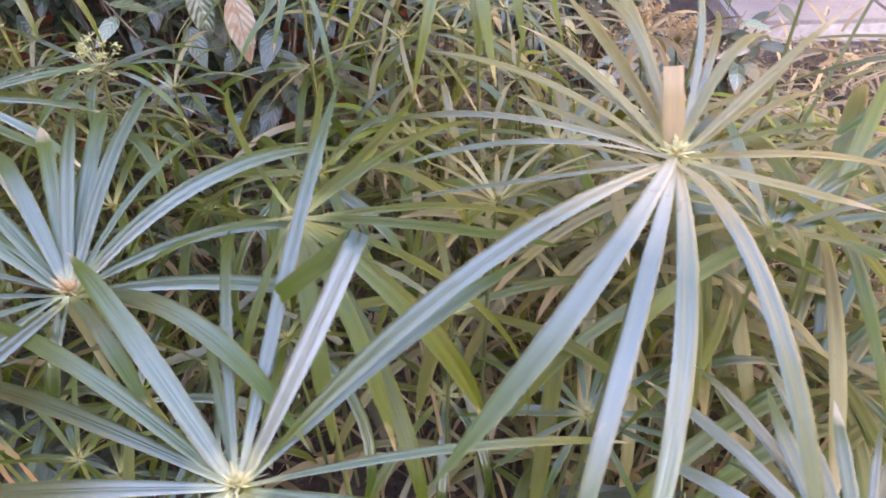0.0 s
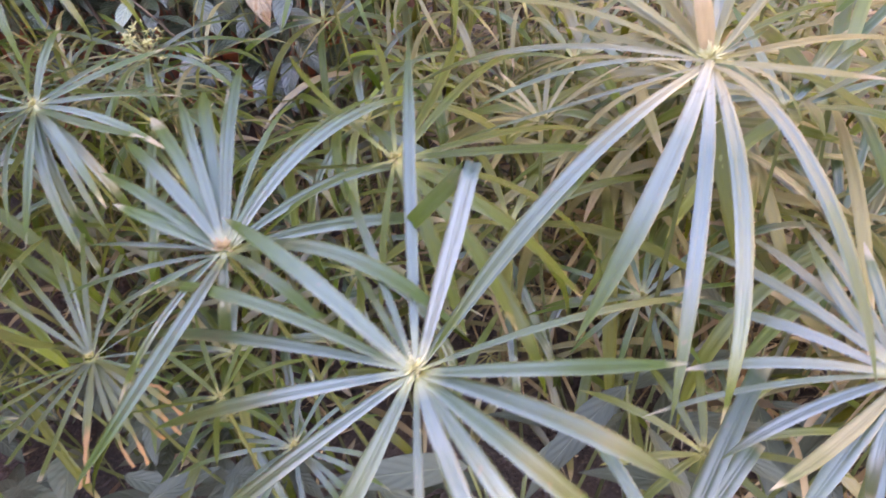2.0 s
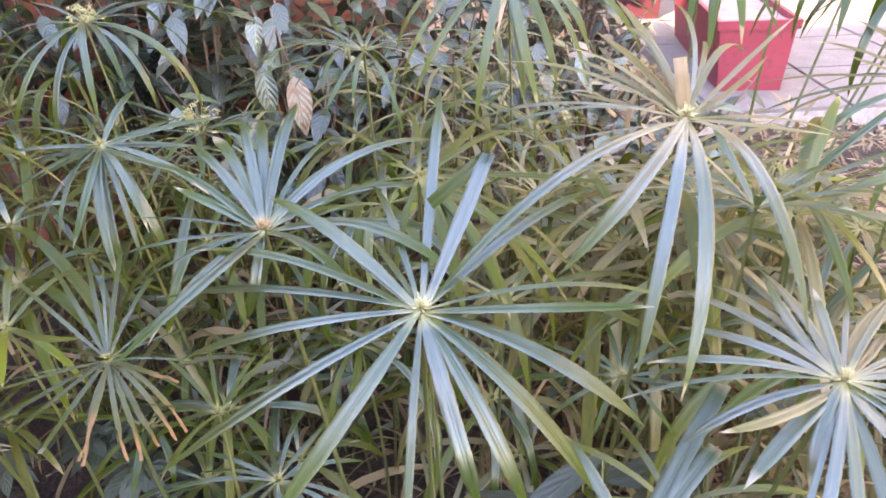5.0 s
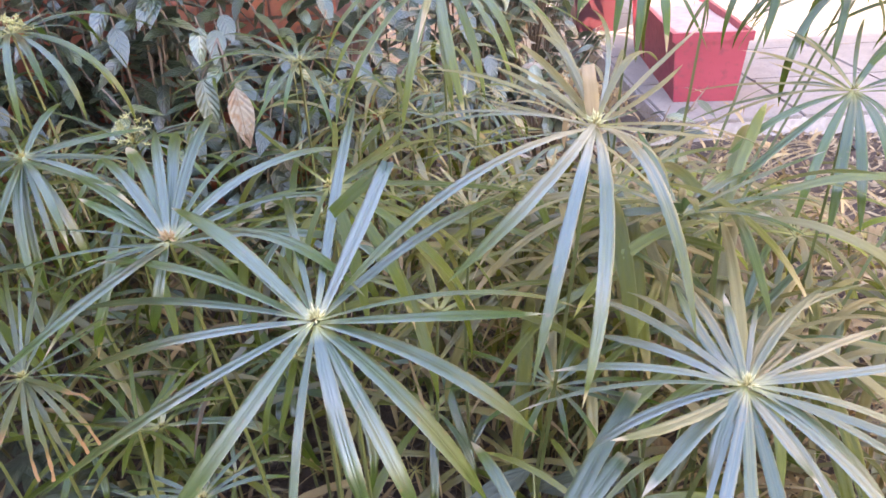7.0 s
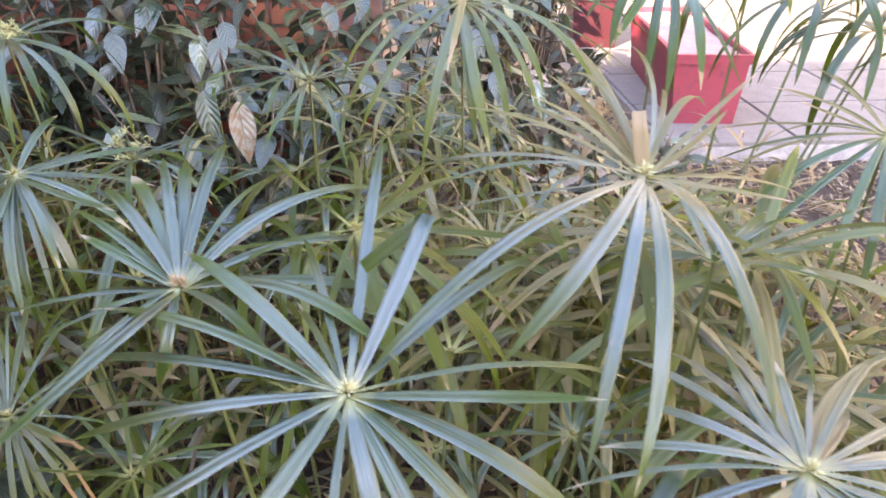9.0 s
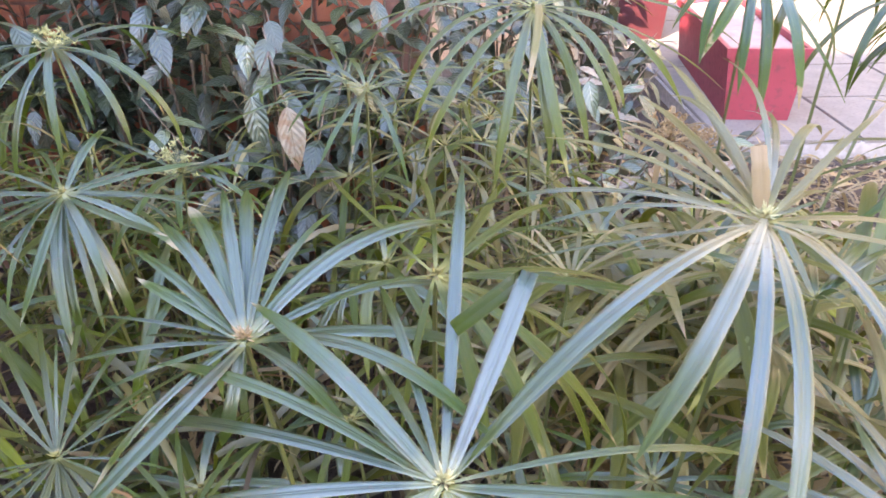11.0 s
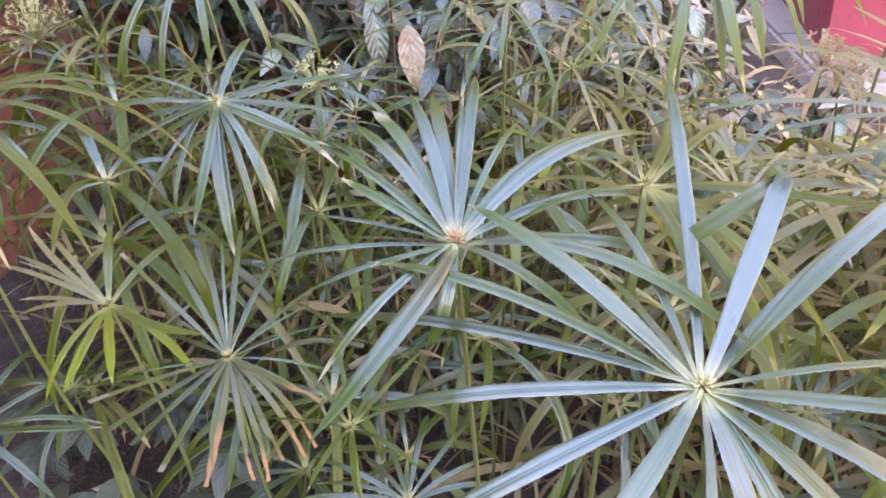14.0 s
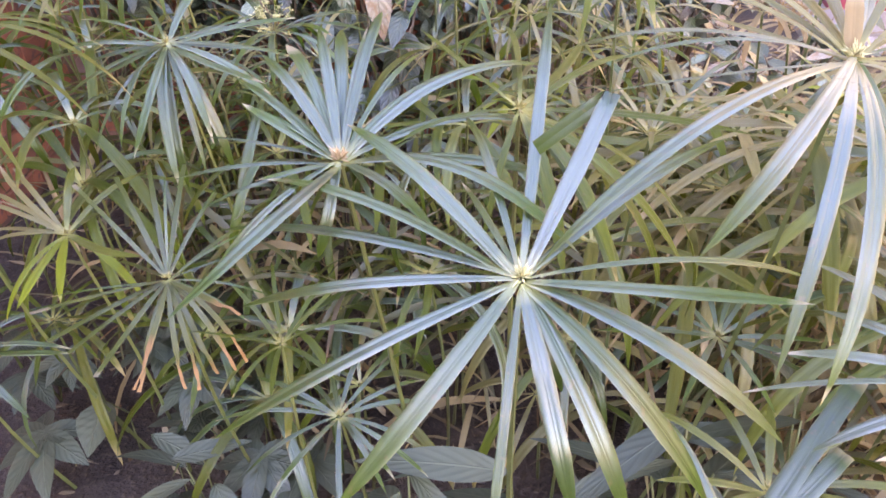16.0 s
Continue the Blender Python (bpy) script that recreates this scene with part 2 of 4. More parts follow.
M_LEAF = leaf_material("shrub_leaf", (0.022, 0.042, 0.028), (0.052, 0.078, 0.040), (0.07, 0.10, 0.055), gloss=0.38)
M_LEAF_VAR = leaf_material("shrub_leaf_light", (0.05, 0.085, 0.035), (0.11, 0.145, 0.06), (0.24, 0.26, 0.13))
M_LEAF_DRY = leaf_material("withered_leaf", (0.24, 0.20, 0.15), (0.32, 0.27, 0.20), (0.19, 0.15, 0.10), 0.75, True)
M_HERB = leaf_material("herb_leaf", (0.030, 0.044, 0.024), (0.058, 0.074, 0.040), (0.085, 0.105, 0.06), 0.65, False, 0.15, 0.12)


# ---------------------------------------------------------------- helpers for meshes
def mesh_of(name, verts, faces, uvs=None, smooth=True):
    me = bpy.data.meshes.new(name)
    me.from_pydata([tuple(map(float, p)) for p in verts], [], faces)
    if uvs is not None:
        layer = me.uv_layers.new(name="UVMap")
        idx = np.empty(len(me.loops), dtype=np.int32)
        me.loops.foreach_get("vertex_index", idx)
        layer.data.foreach_set("uv", np.asarray(uvs, dtype=np.float32)[idx].ravel())
    me.polygons.foreach_set("use_smooth", [smooth] * len(me.polygons))
    return me


def bm_mesh(name, bm, smooth=False):
    me = bpy.data.meshes.new(name)
    bm.to_mesh(me)
    bm.free()
    if smooth:
        me.polygons.foreach_set("use_smooth", [True] * len(me.polygons))
    return me


def part(name, data, material, parent, label="", m=None):
    """One mesh object under a thing or under a part; data is a bmesh or a mesh."""
    if isinstance(data, bmesh.types.BMesh):
        data = bm_mesh(name, data)
    if not data.materials:
        data.materials.append(material)
    ob = new(name, data)
    if parent is not None:
        ob.parent = parent
    if m is not None:
        ob.matrix_basis = m
    if data.materials[0] != material:
        ob.material_slots[0].link = "OBJECT"
        ob.material_slots[0].material = material
    return tagged(ob, label) if label else ob


def thing(name, at, label, category, group=""):
    ob = new(name)
    ob.location = at
    ob.empty_display_size = 0.05
    return tagged(ob, label, category, group)


def box(bm, x0, x1, y0, y1, z0, z1, bevel=0.0):
    made = bmesh.ops.create_cube(bm, size=1.0, matrix=Matrix.LocRotScale(((x0 + x1) / 2, (y0 + y1) / 2, (z0 + z1) / 2), None, (x1 - x0, y1 - y0, z1 - z0)))
    if bevel:
        edges = list({e for v in made["verts"] for e in v.link_edges})
        bmesh.ops.bevel(bm, geom=edges, offset=bevel, segments=2, affect="EDGES")
    return bm


def tube(points, radii, sides=6):
    """Verts and faces of a round bar along points."""
    pts = [Vector(p) for p in points]
    verts, faces = [], []
    for i, p in enumerate(pts):
        t = (pts[min(i + 1, len(pts) - 1)] - pts[max(i - 1, 0)]).normalized()
        a = t.cross(Vector((0.31, 0.95, 0.05))).normalized()
        b = t.cross(a)
        for k in range(sides):
            ang = 2 * math.pi * k / sides
            verts.append(p + (a * math.cos(ang) + b * math.sin(ang)) * radii[i])
    for i in range(len(pts) - 1):
        for k in range(sides):
            faces.append((i * sides + k, i * sides + (k + 1) % sides, (i + 1) * sides + (k + 1) % sides, (i + 1) * sides + k))
    faces.append(tuple(range(sides))[::-1])
    faces.append(tuple((len(pts) - 1) * sides + k for k in range(sides)))
    return verts, faces


# ---------------------------------------------------------------- the sedge
PROFILE = ((-1.0, -0.04), (-0.70, 0.10), (-0.32, 0.07), (0.0, -0.055), (0.32, 0.07), (0.70, 0.10), (1.0, -0.04))


def bract_mesh(rise, droop, length, width, bow=0.0, twist=0.0, blunt=False, taper=0.60, fold=0.0, frayed=False, n=16):
    """A long narrow bract along +x: starts at a rise in degrees, sinks by droop towards its tip. fold: where it is snapped over."""
    verts, uvs, faces = [], [], []
    p = Vector((0.004, 0, 0))
    for i in range(n + 1):
        u = i / n
        e = radians(rise - droop * u**1.2)
        t = Vector((math.cos(e), 0, math.sin(e)))
        up = Vector((-math.sin(e), 0, math.cos(e)))
        side = Vector((0, 1, 0))
        if fold and u > fold:  # the snapped end hangs back beside the stiff part
            t = Vector((-0.42, 0.62, -0.62)).normalized()
            side = t.cross(Vector((-0.5, -0.25, 0.85))).normalized()
            up = side.cross(t)
        if i:
            p = p + t * (length / n)
        a = radians(twist) * u
        side, up = side * math.cos(a) + up * math.sin(a), up * math.cos(a) - side * math.sin(a)
        grow = min(1.0, u / 0.48)
        w = width * (0.36 + 0.64 * grow * (2 - grow))
        if blunt:
            w *= 1 - 0.25 * max(0.0, u - 0.3)
            if frayed and u > 0.72:  # shrivelled, curled and uneven
                w *= 0.62 + 0.5 * noise.noise((u * 14, length * 130, 2))
                p = p + Vector((0, 0.004 * noise.noise((u * 9, length * 210, 5)), 0.003 * noise.noise((u * 9, length * 170, 8))))
        else:
            w *= max(0.02, 1 - max(0.0, (u - taper) / (1 - taper)) ** 2.3)
        c = p + Vector((0, 0.0 if fold else bow * u * u * length, 0))
        for v, h in PROFILE:
            ragged = 0.10 * noise.noise((u * 11, v * 3, length * 90)) if 0 < i else 0
            wave = 0.10 * v * noise.noise((u * 6, v, length * 70))
            verts.append(c + side * (v * w * 0.5 * (1 + ragged)) + up * ((h + wave) * w * 0.5))
            uvs.append(((v + 1) / 2, u))
    for i in range(n):
        for k in range(6):
            a = i * 7 + k
            faces.append((a, a + 1, a + 8, a + 7))
    return mesh_of("bract", verts, faces, uvs)


def stem_mesh(base, hub, lean, r0=0.0042, r1=0.0026):
    pts = []
    for i in range(9):
        u = i / 8
        pts.append(base.lerp(hub, u) + Vector((lean[0], lean[1], 0)) * math.sin(u * math.pi))
    v, f = tube(pts, [r0 + (r1 - r0) * i / 8 for i in range(9)], 3)
    return mesh_of("stem", v, f, smooth=False)


def tuft_mesh(rng, size, count, rays):
    """The flower head: thin rays, each ending in a few spikelets."""
    verts, faces = [], []

    def add(vf):
        k = len(verts)
        verts.extend(vf[0])
        faces.extend(tuple(a + k for a in f) for f in vf[1])

    for i in range(count):
        az, el = rng.uniform(0, 2 * math.pi), radians(rng.uniform(5, 85))
        d = Vector((math.cos(az) * math.cos(el), math.sin(az) * math.cos(el), math.sin(el)))
        end = d * size * rng.uniform(0.55, 1.0)
        if rays:
            add(tube([(0, 0, 0), end * 0.5 + Vector((0, 0, size * 0.05)), end], [0.0004, 0.0004, 0.0003], 3))
        for j in range(6 if rays else 1):
            q = Vector((rng.gauss(0, 1), rng.gauss(0, 1), rng.gauss(0.3, 1))).normalized()
            tip = end + q * (rng.uniform(0.006, 0.011) if rays else 0.003)
            base = end if rays else end * 0.2
            mid = base.lerp(tip, 0.5)
            add(tube([base, mid, tip], [0.0004, 0.0013 if rays else 0.0010, 0.0002], 4))
    return mesh_of("flower_head", verts, faces)


RNG = random.Random(7)
GROUP = "umbrella sedge stalks"


def stalk(hub, root, bracts, label, width=0.0135, material=None, tuft="tiny", rng=RNG, group=GROUP):
    """One sedge stalk: a stem, a wheel of bracts (compass, rise, droop, length) and its flower head."""
    hub, root = Vector(hub), Vector(root)
    ob = thing("umbrella_sedge", root, label, "sedge", group)
    top = hub - root
    part("stem", stem_mesh(Vector((0, 0, -0.02)), top, (rng.uniform(-0.03, 0.03), rng.uniform(-0.03, 0.03))), M_STEM, ob)
    for b in bracts:
        az, rise, droop, length = b[:4]
        bow = b[4] if len(b) > 4 and not isinstance(b[4], str) else rng.uniform(-0.05, 0.05)
        how = b[-1] if isinstance(b[-1], str) else ""
        w = width * rng.uniform(0.92, 1.12)
        w *= {"thin": 0.5, "pale": 0.7, "slim": 0.72, "wide": 1.25, "stub": 1.2, "blunt": 1.5}.get(how, 1.0)
        me = bract_mesh(rise, droop, length, w, bow, rng.uniform(-16, 16), how in ("cut", "burnt", "stub", "fold", "blunt"), 0.78 if how == "round" else 0.60, 0.69 if how == "fold" else 0.0, "burnt" == how)
        mat = {"burnt": M_DYING, "cut": M_CUT, "stub": M_DEAD, "pale": M_PALE, "dead": M_DEAD, "tan": M_PALE, "blunt": M_BLUNT, "lime": M_LIME}.get(how, material or M_BRACT)
        part("bract", me, mat, ob, m=Matrix.Translation(top) @ pose(0, 0, rng.uniform(-0.002, 0.004), 0, 0, az))
    if tuft:
        size, count, rays, fm = {"small": (0.0125, 36, False, M_FLOWER_CREAM), "dry": (0.014, 30, False, M_FLOWER_BROWN), "tiny": (0.010, 18, False, M_FLOWER_DRY), "cluster": (0.034, 24, True, M_FLOWER), "withered": (0.055, 44, True, M_FLOWER_BROWN), "full": (0.055, 26, True, M_FLOWER), "plume": (0.115, 85, True, M_FLOWER)}[tuft]
        part("flower_head", tuft_mesh(rng, size, count, rays), fm, ob, "tuft of tiny cream spikelets", Matrix.Translation(top + Vector((0, 0, 0.003))))
    return ob


def wheel(rng, n, length, rise=(5, 45), droop=(30, 90), start=0.0):
    return [(start + 360 * i / n + rng.uniform(-9, 9), rng.uniform(*rise), rng.uniform(*droop), length * rng.uniform(0.75, 1.15)) for i in range(n)]

# ---------------------------------------------------------------- ground and structure
def ground_sheet():
    """One sheet of soil to the horizon, finely uneven near the plants."""
    verts, faces = [], []
    xs = [-400, -60, -12, -5] + [-3 + 0.075 * i for i in range(81)] + [4, 6, 12, 60, 400]
    ys = [-400, -60, -12, -4] + [-1.2 + 0.075 * i for i in range(57)] + [3.6, 5, 9, 14, 60, 400]
    for y in ys:
        for x in xs:
            near = abs(x) < 3.05 and -1.25 < y < 3.02
            z = 0.035 * noise.noise((x * 2.1, y * 2.1, 3)) + 0.018 * noise.noise((x * 9, y * 9, 1)) + 0.010 * noise.noise((x * 23, y * 23, 5)) if near else 0.0
            verts.append((x, y, z - 0.02))
    w = len(xs)
    for j in range(len(ys) - 1):
        for i in range(w - 1):
            faces.append((j * w + i, j * w + i + 1, (j + 1) * w + i + 1, (j + 1) * w + i))
    return mesh_of("ground", verts, faces)


ground = part("ground", ground_sheet(), M_SOIL, None)
tagged(ground, "dark crumbly garden soil", "ground", kind="structure")

# an unseen wall added on the near side to lay shade over the bed
house = part("wall_house", box(bmesh.new(), -16, -0.5, -6.3, -6.0, -0.1, 9.3, 0.01), M_DARKWALL, None)
tagged(house, "plain brown-grey unseen wall added to shade the bed", "wall", kind="structure")
# unseen walls added round the yard to shape reflections and bounced light
far = part("wall_far", box(bmesh.new(), -0.8, 14, 10.0, 10.3, -0.1, 8.0, 0.01), M_BROWNWALL, None)
tagged(far, "plain brown unseen wall added to darken low reflections", "wall", kind="structure")
low = part("wall_far_low", box(bmesh.new(), -16, -0.8, 10.004, 10.3, -0.1, 5.2, 0.01), M_STUCCO, None)
tagged(low, "plain cream unseen wall added beyond the shrubs", "wall", kind="structure")
right = part("wall_right", box(bmesh.new(), 6.3, 6.6, -6.0, 10.0, -0.1, 7.5, 0.01), M_STUCCO, None)
tagged(right, "plain cream unseen wall added beyond the paving for warm bounce", "wall", kind="structure")
side = part("wall_side", box(bmesh.new(), -5.3, -5.0, -6.0, 10.0, -0.1, 5.5, 0.01), M_STUCCO, None)
tagged(side, "plain stuccoed unseen wall added to close the left side", "wall", kind="structure")

# a bed of paving: a concrete base, its tiles come last in the file
PAVE_Y, PAVE_X, PAVE_Z = 3.19, 1.16, 0.08
base = part("pavement", box(bmesh.new(), PAVE_X, 6.25, PAVE_Y, 9.95, -0.1, PAVE_Z - 0.012, 0.006), M_JOINT, None)
tagged(base, "pale concrete paving with a raised edge", "pavement", kind="structure")

# brick wall height above view is made up to keep light off the left
WALL_BACK_Y, WALL_LEFT_X, WALL_END_X, WALL_TOP = 2.35, -1.75, -0.15, 2.17
back = part("wall_back", box(bmesh.new(), WALL_LEFT_X, WALL_END_X - 0.006, WALL_BACK_Y + 0.012, WALL_BACK_Y + 0.11, -0.1, WALL_TOP - 0.01), M_MORTAR, None)
tagged(back, "dark red brick wall behind the bed", "wall", kind="structure")
left = part("wall_left", box(bmesh.new(), WALL_LEFT_X - 0.11, WALL_LEFT_X - 0.012, 0.15, WALL_BACK_Y + 0.11, -0.1, WALL_TOP - 0.01), M_MORTAR, None)
tagged(left, "dark red brick wall beside the bed", "wall", kind="structure")


# ---------------------------------------------------------------- planters
def planter(at, sx, sy, h, turn, label, paint):
    """A tapered oblong planter with a rolled rim, filled with dry sand."""
    ob = thing("planter", at, label, "planter", "red planters")
    ob.rotation_euler = (0, 0, radians(turn))
    k = 0.84  # foot to rim

    def shell(levels, closed):
        bm = bmesh.new()
        rings = []
        for z, s in levels:
            a, b = sx / 2 * s, sy / 2 - (1 - s) * sx / 2
            rings.append([bm.verts.new((x, y, z)) for x, y in ((-a, -b), (a, -b), (a, b), (-a, b))])
        for r, q in zip(rings, rings[1:] + ([] if closed else rings[:1])):
            for i in range(4):
                bm.faces.new((r[i], r[(i + 1) % 4], q[(i + 1) % 4], q[i]))
        if closed:
            bm.faces.new(rings[0][::-1])
        bmesh.ops.bevel(bm, geom=[e for e in bm.edges if e.calc_face_angle(0) > 0.6], offset=0.006, segments=3, affect="EDGES")
        return bm

    part("body", shell([(0.0, k), (h - 0.048, 0.985), (h - 0.048, 0.95), (h - 0.07, 0.94)], True), paint, ob)
    part("rim", shell([(h - 0.045, 0.955), (h - 0.045, 1.07), (h, 1.09), (h, 0.965)], False), paint, ob)
    bm = bmesh.new()
    bmesh.ops.create_grid(bm, x_segments=14, y_segments=24, size=0.5, matrix=Matrix.Diagonal((sx * 0.93, sy - 0.07 * sx, 1, 1)))
    for v in bm.verts:
        v.co.z = h - 0.03 + 0.010 * noise.noise(v.co * 9)
    part("fill", bm, M_SAND, ob, "dry pale sandy soil")
    return ob


planter((1.495, 4.10, PAVE_Z), 0.365, 1.28, 0.36, -6, "long red painted planter box filled with pale sand", M_POT)
planter((1.34, 5.65, PAVE_Z), 0.345, 0.9, 0.37, -8, "red planter box farther along the paving, its shade put into the colour", M_POT_SHADED)

# ---------------------------------------------------------------- sedge stalks, each wheel as it stands
WHEEL_A = [(133, 23, 30, 0.23, -0.02), (133, 18, 8, 0.127, -0.04), (144, 11, 29, 0.285, 0.03), (153, -1, 24, 0.327, -0.02), (179, -1, 31, 0.232, -0.13),
           (201, -14, 20, 0.249, -0.05), (235, -22, 28, 0.201, -0.17), (266, -6, 72, 0.199, -0.04, "thin"), (281, -7, 88, 0.179, 0.11), (298, -16, 69, 0.193, 0.13),
           (313, -4, 65, 0.202, 0.14, "wide"), (331, 4, 48, 0.201, 0.06, "wide"), (343, 11, 7, 0.182, 0.04), (6, 13, 51, 0.248, 0.17, "thin"),
           (45, 18, 25, 0.24, 0.0), (60, 36, -2, 0.225, 0.0, "fold"), (85, 24, 18, 0.34, 0.01, "slim"), (104, 26, 43, 0.225, -0.01, "thin"),
           (111, 7, 13, 0.134, 0.01, "thin"), (295, -20, 85, 0.093, 0.15, "thin")]
WHEEL_D = [(152, 20, 13, 0.119, -0.03, "wide"), (126, 30, 30, 0.169, 0.02, "round"), (112, 25, 31, 0.212, 0.07, "round"), (97, 29, 30, 0.209, 0.04, "round"), (85, 36, 36, 0.22, 0.03, "round"),
           (60, 24, 43, 0.249, -0.17, "wide"), (9, 7, 34, 0.207, -0.01, "wide"), (339, 26, 45, 0.248, -0.29, "wide"), (150, -13, 14, 0.159, -0.11, "thin"),
           (217, 9, 10, 0.075, -0.03, "thin"), (262, 13, 27, 0.227, -0.2, "wide"), (182, -30, 6, 0.133, -0.11, "thin"), (268, -21, 101, 0.104, -0.21),
           (311, 19, 37, 0.153, -0.01), (147, 23, 20, 0.096, 0.0, "thin"), (108, 20, 40, 0.172, 0.03, "thin"), (140, 26, 26, 0.165, 0.0), (105, 32, 32, 0.20, 0.02), (90, 33, 30, 0.19, 0.0, "thin"), (72, 30, 40, 0.19, 0.0, "thin"),
           (165, 8, 15, 0.15, 0.0, "thin"), (178, 2, 20, 0.16, 0.02, "thin"), (192, -4, 25, 0.14, 0.0, "thin"), (228, -4, 45, 0.16, -0.05, "slim"), (46, 34, 58, 0.26, -0.1, "wide"), (26, 24, 60, 0.24, -0.05, "wide")]
WHEEL_C = [(154, 10, 53, 0.338, -0.1), (186, 22, 44, 0.207, -0.01, "thin"), (191, 0, 16, 0.213, -0.16, "thin"), (220, 10, 44, 0.347, -0.02, "wide"),
           (241, -5, 2, 0.296, -0.08, "wide"), (252, 1, 53, 0.311, -0.06), (266, -3, 67, 0.306, -0.13), (275, 22, 73, 0.311, -0.04),
           (342, -4, 86, 0.121, -0.04, "thin"), (12, -2, 30, 0.241, 0.14, "tan"), (325, 4, 5, 0.13, 0.02, "tan"), (104, 19, 17, 0.216, 0.01, "tan"), (95, 28, 21, 0.239, 0.03, "tan"),
           (66, 24, 30, 0.332, 0.22, "thin"), (63, 20, 33, 0.244, 0.11, "thin"), (142, 7, 7, 0.132, -0.04, "pale"), (95, 68, 8, 0.06, 0.0, "stub"),
           (15, 9, 2, 0.052, 0.06, "thin"), (117, 12, 15, 0.196, -0.05, "pale"), (45, 0, -7, 0.215, 0.07, "pale"), (99, 47, 65, 0.204, 0.03, "pale"),
           (55, 52, 90, 0.19, -0.04, "pale"), (125, 29, 32, 0.18, 0.0, "pale"), (150, 30, 35, 0.20, 0.03, "pale"), (30, 33, 8, 0.165, 0.0, "pale")]
WHEEL_B = [(104, 10, 33, 0.212, -0.01), (137, 12, 28, 0.149, 0.01), (165, 14, 27, 0.167, 0.06), (188, 4, 42, 0.152, 0.01), (218, 4, 35, 0.145, -0.02, "wide"),
           (225, 3, 65, 0.112, 0.15), (244, 1, 47, 0.205, -0.06), (259, 0, 34, 0.215, 0.06), (272, 3, 7, 0.113, 0.04), (312, 0, 66, 0.173, -0.02),
           (324, 2, 21, 0.223, 0.03), (1, 1, 0, 0.202, 0.07), (27, 2, 17, 0.222, 0.03), (63, -4, 10, 0.332, -0.36, "wide"), (78, 8, 7, 0.136, -0.01),
           (66, 9, 9, 0.132, -0.04, "thin"), (104, 6, -15, 0.135, -0.07, "wide"), (44, -9, 18, 0.194, 0.1), (216, 6, -13, 0.172, -0.06),
           (330, 0, 54, 0.082, 0.01, "thin"), (249, 1, 41, 0.211, 0.06), (110, -1, 40, 0.143, -0.05, "thin"), (14, 4, 40, 0.20, 0.02),
           (340, 3, 45, 0.19, 0.05), (300, 2, 55, 0.20, 0.04), (286, 0, 60, 0.19, 0.0), (176, 10, 35, 0.20, 0.0, "thin"), (236, 0, 50, 0.19, 0.0, "thin"), (52, 8, 20, 0.23, -0.1), (90, 14, 25, 0.19, 0.02), (119, 12, 30, 0.20, 0.0), (318, 6, 50, 0.21, 0.0)]
WHEEL_E = [(13, -9, 2, 0.167, 0.06), (51, 1, 5, 0.161, 0.04), (200, 3, 19, 0.103, -0.02), (261, 6, 4, 0.16, -0.01), (284, 1, 31, 0.242, -0.09),
           (286, -22, 78, 0.232, 0.01), (316, -23, 74, 0.226, 0.06), (340, 0, 43, 0.198, 0.01), (265, 8, 64, 0.21, 0.05, "thin"), (282, -6, 67, 0.239, 0.07),
           (119, 12, 39, 0.276, 0.09, "thin"), (306, 6, 55, 0.215, -0.03), (323, -2, 1, 0.207, 0.08), (160, 20, 30, 0.16, 0.0, "thin"), (85, 35, 40, 0.16),
           (200, 12, 20, 0.15), (0, 2, 20, 0.20, 0.0), (28, 10, 15, 0.19, 0.0), (176, 6, 15, 0.15, 0.0), (215, -5, 30, 0.18, 0.0), (245, -10, 45, 0.19, 0.0, "thin"), (300, -12, 62, 0.22, 0.0, "slim")]
WHEEL_J = [(147, 24, 8, 0.197, -0.03, "cut"), (130, 30, 15, 0.178, -0.01, "cut"), (114, 31, 19, 0.187, 0.01, "cut"), (95, 36, 15, 0.164, 0.01, "cut"),
           (232, 19, 7, 0.159, -0.01, "cut"), (236, 6, 10, 0.149, -0.04, "cut"), (251, 7, 10, 0.15, -0.04, "cut"), (265, 2, 17, 0.155, -0.08, "cut"),
           (286, 4, 17, 0.174, -0.12, "burnt"), (293, 2, 60, 0.154, -0.01, "burnt"), (309, -5, 82, 0.145, 0.03, "burnt"), (320, 2, 72, 0.156, 0.01, "burnt"),
           (329, 1, 70, 0.153, 0.0, "burnt"), (151, -3, 21, 0.119, -0.1, "cut"), (79, 28, 23, 0.142, 0.01, "cut"), (55, 17, 17, 0.125, 0.02, "cut"),
           (319, 18, 11, 0.17, 0.04, "burnt"), (20, 18, 20, 0.13, 0.0, "thin"), (38, 24, 20, 0.12, 0.0, "thin"), (352, 12, 30, 0.14, 0.0, "thin"), (335, 6, 30, 0.13, 0.0, "thin"), (205, 12, 12, 0.14, 0.0, "thin"), (276, 0, 30, 0.15, 0.0, "burnt"), (301, 0, 50, 0.15, 0.0, "burnt"), (70, 40, 20, 0.14, 0.0, "thin"), (104, 44, 15, 0.15, 0.0, "thin")]
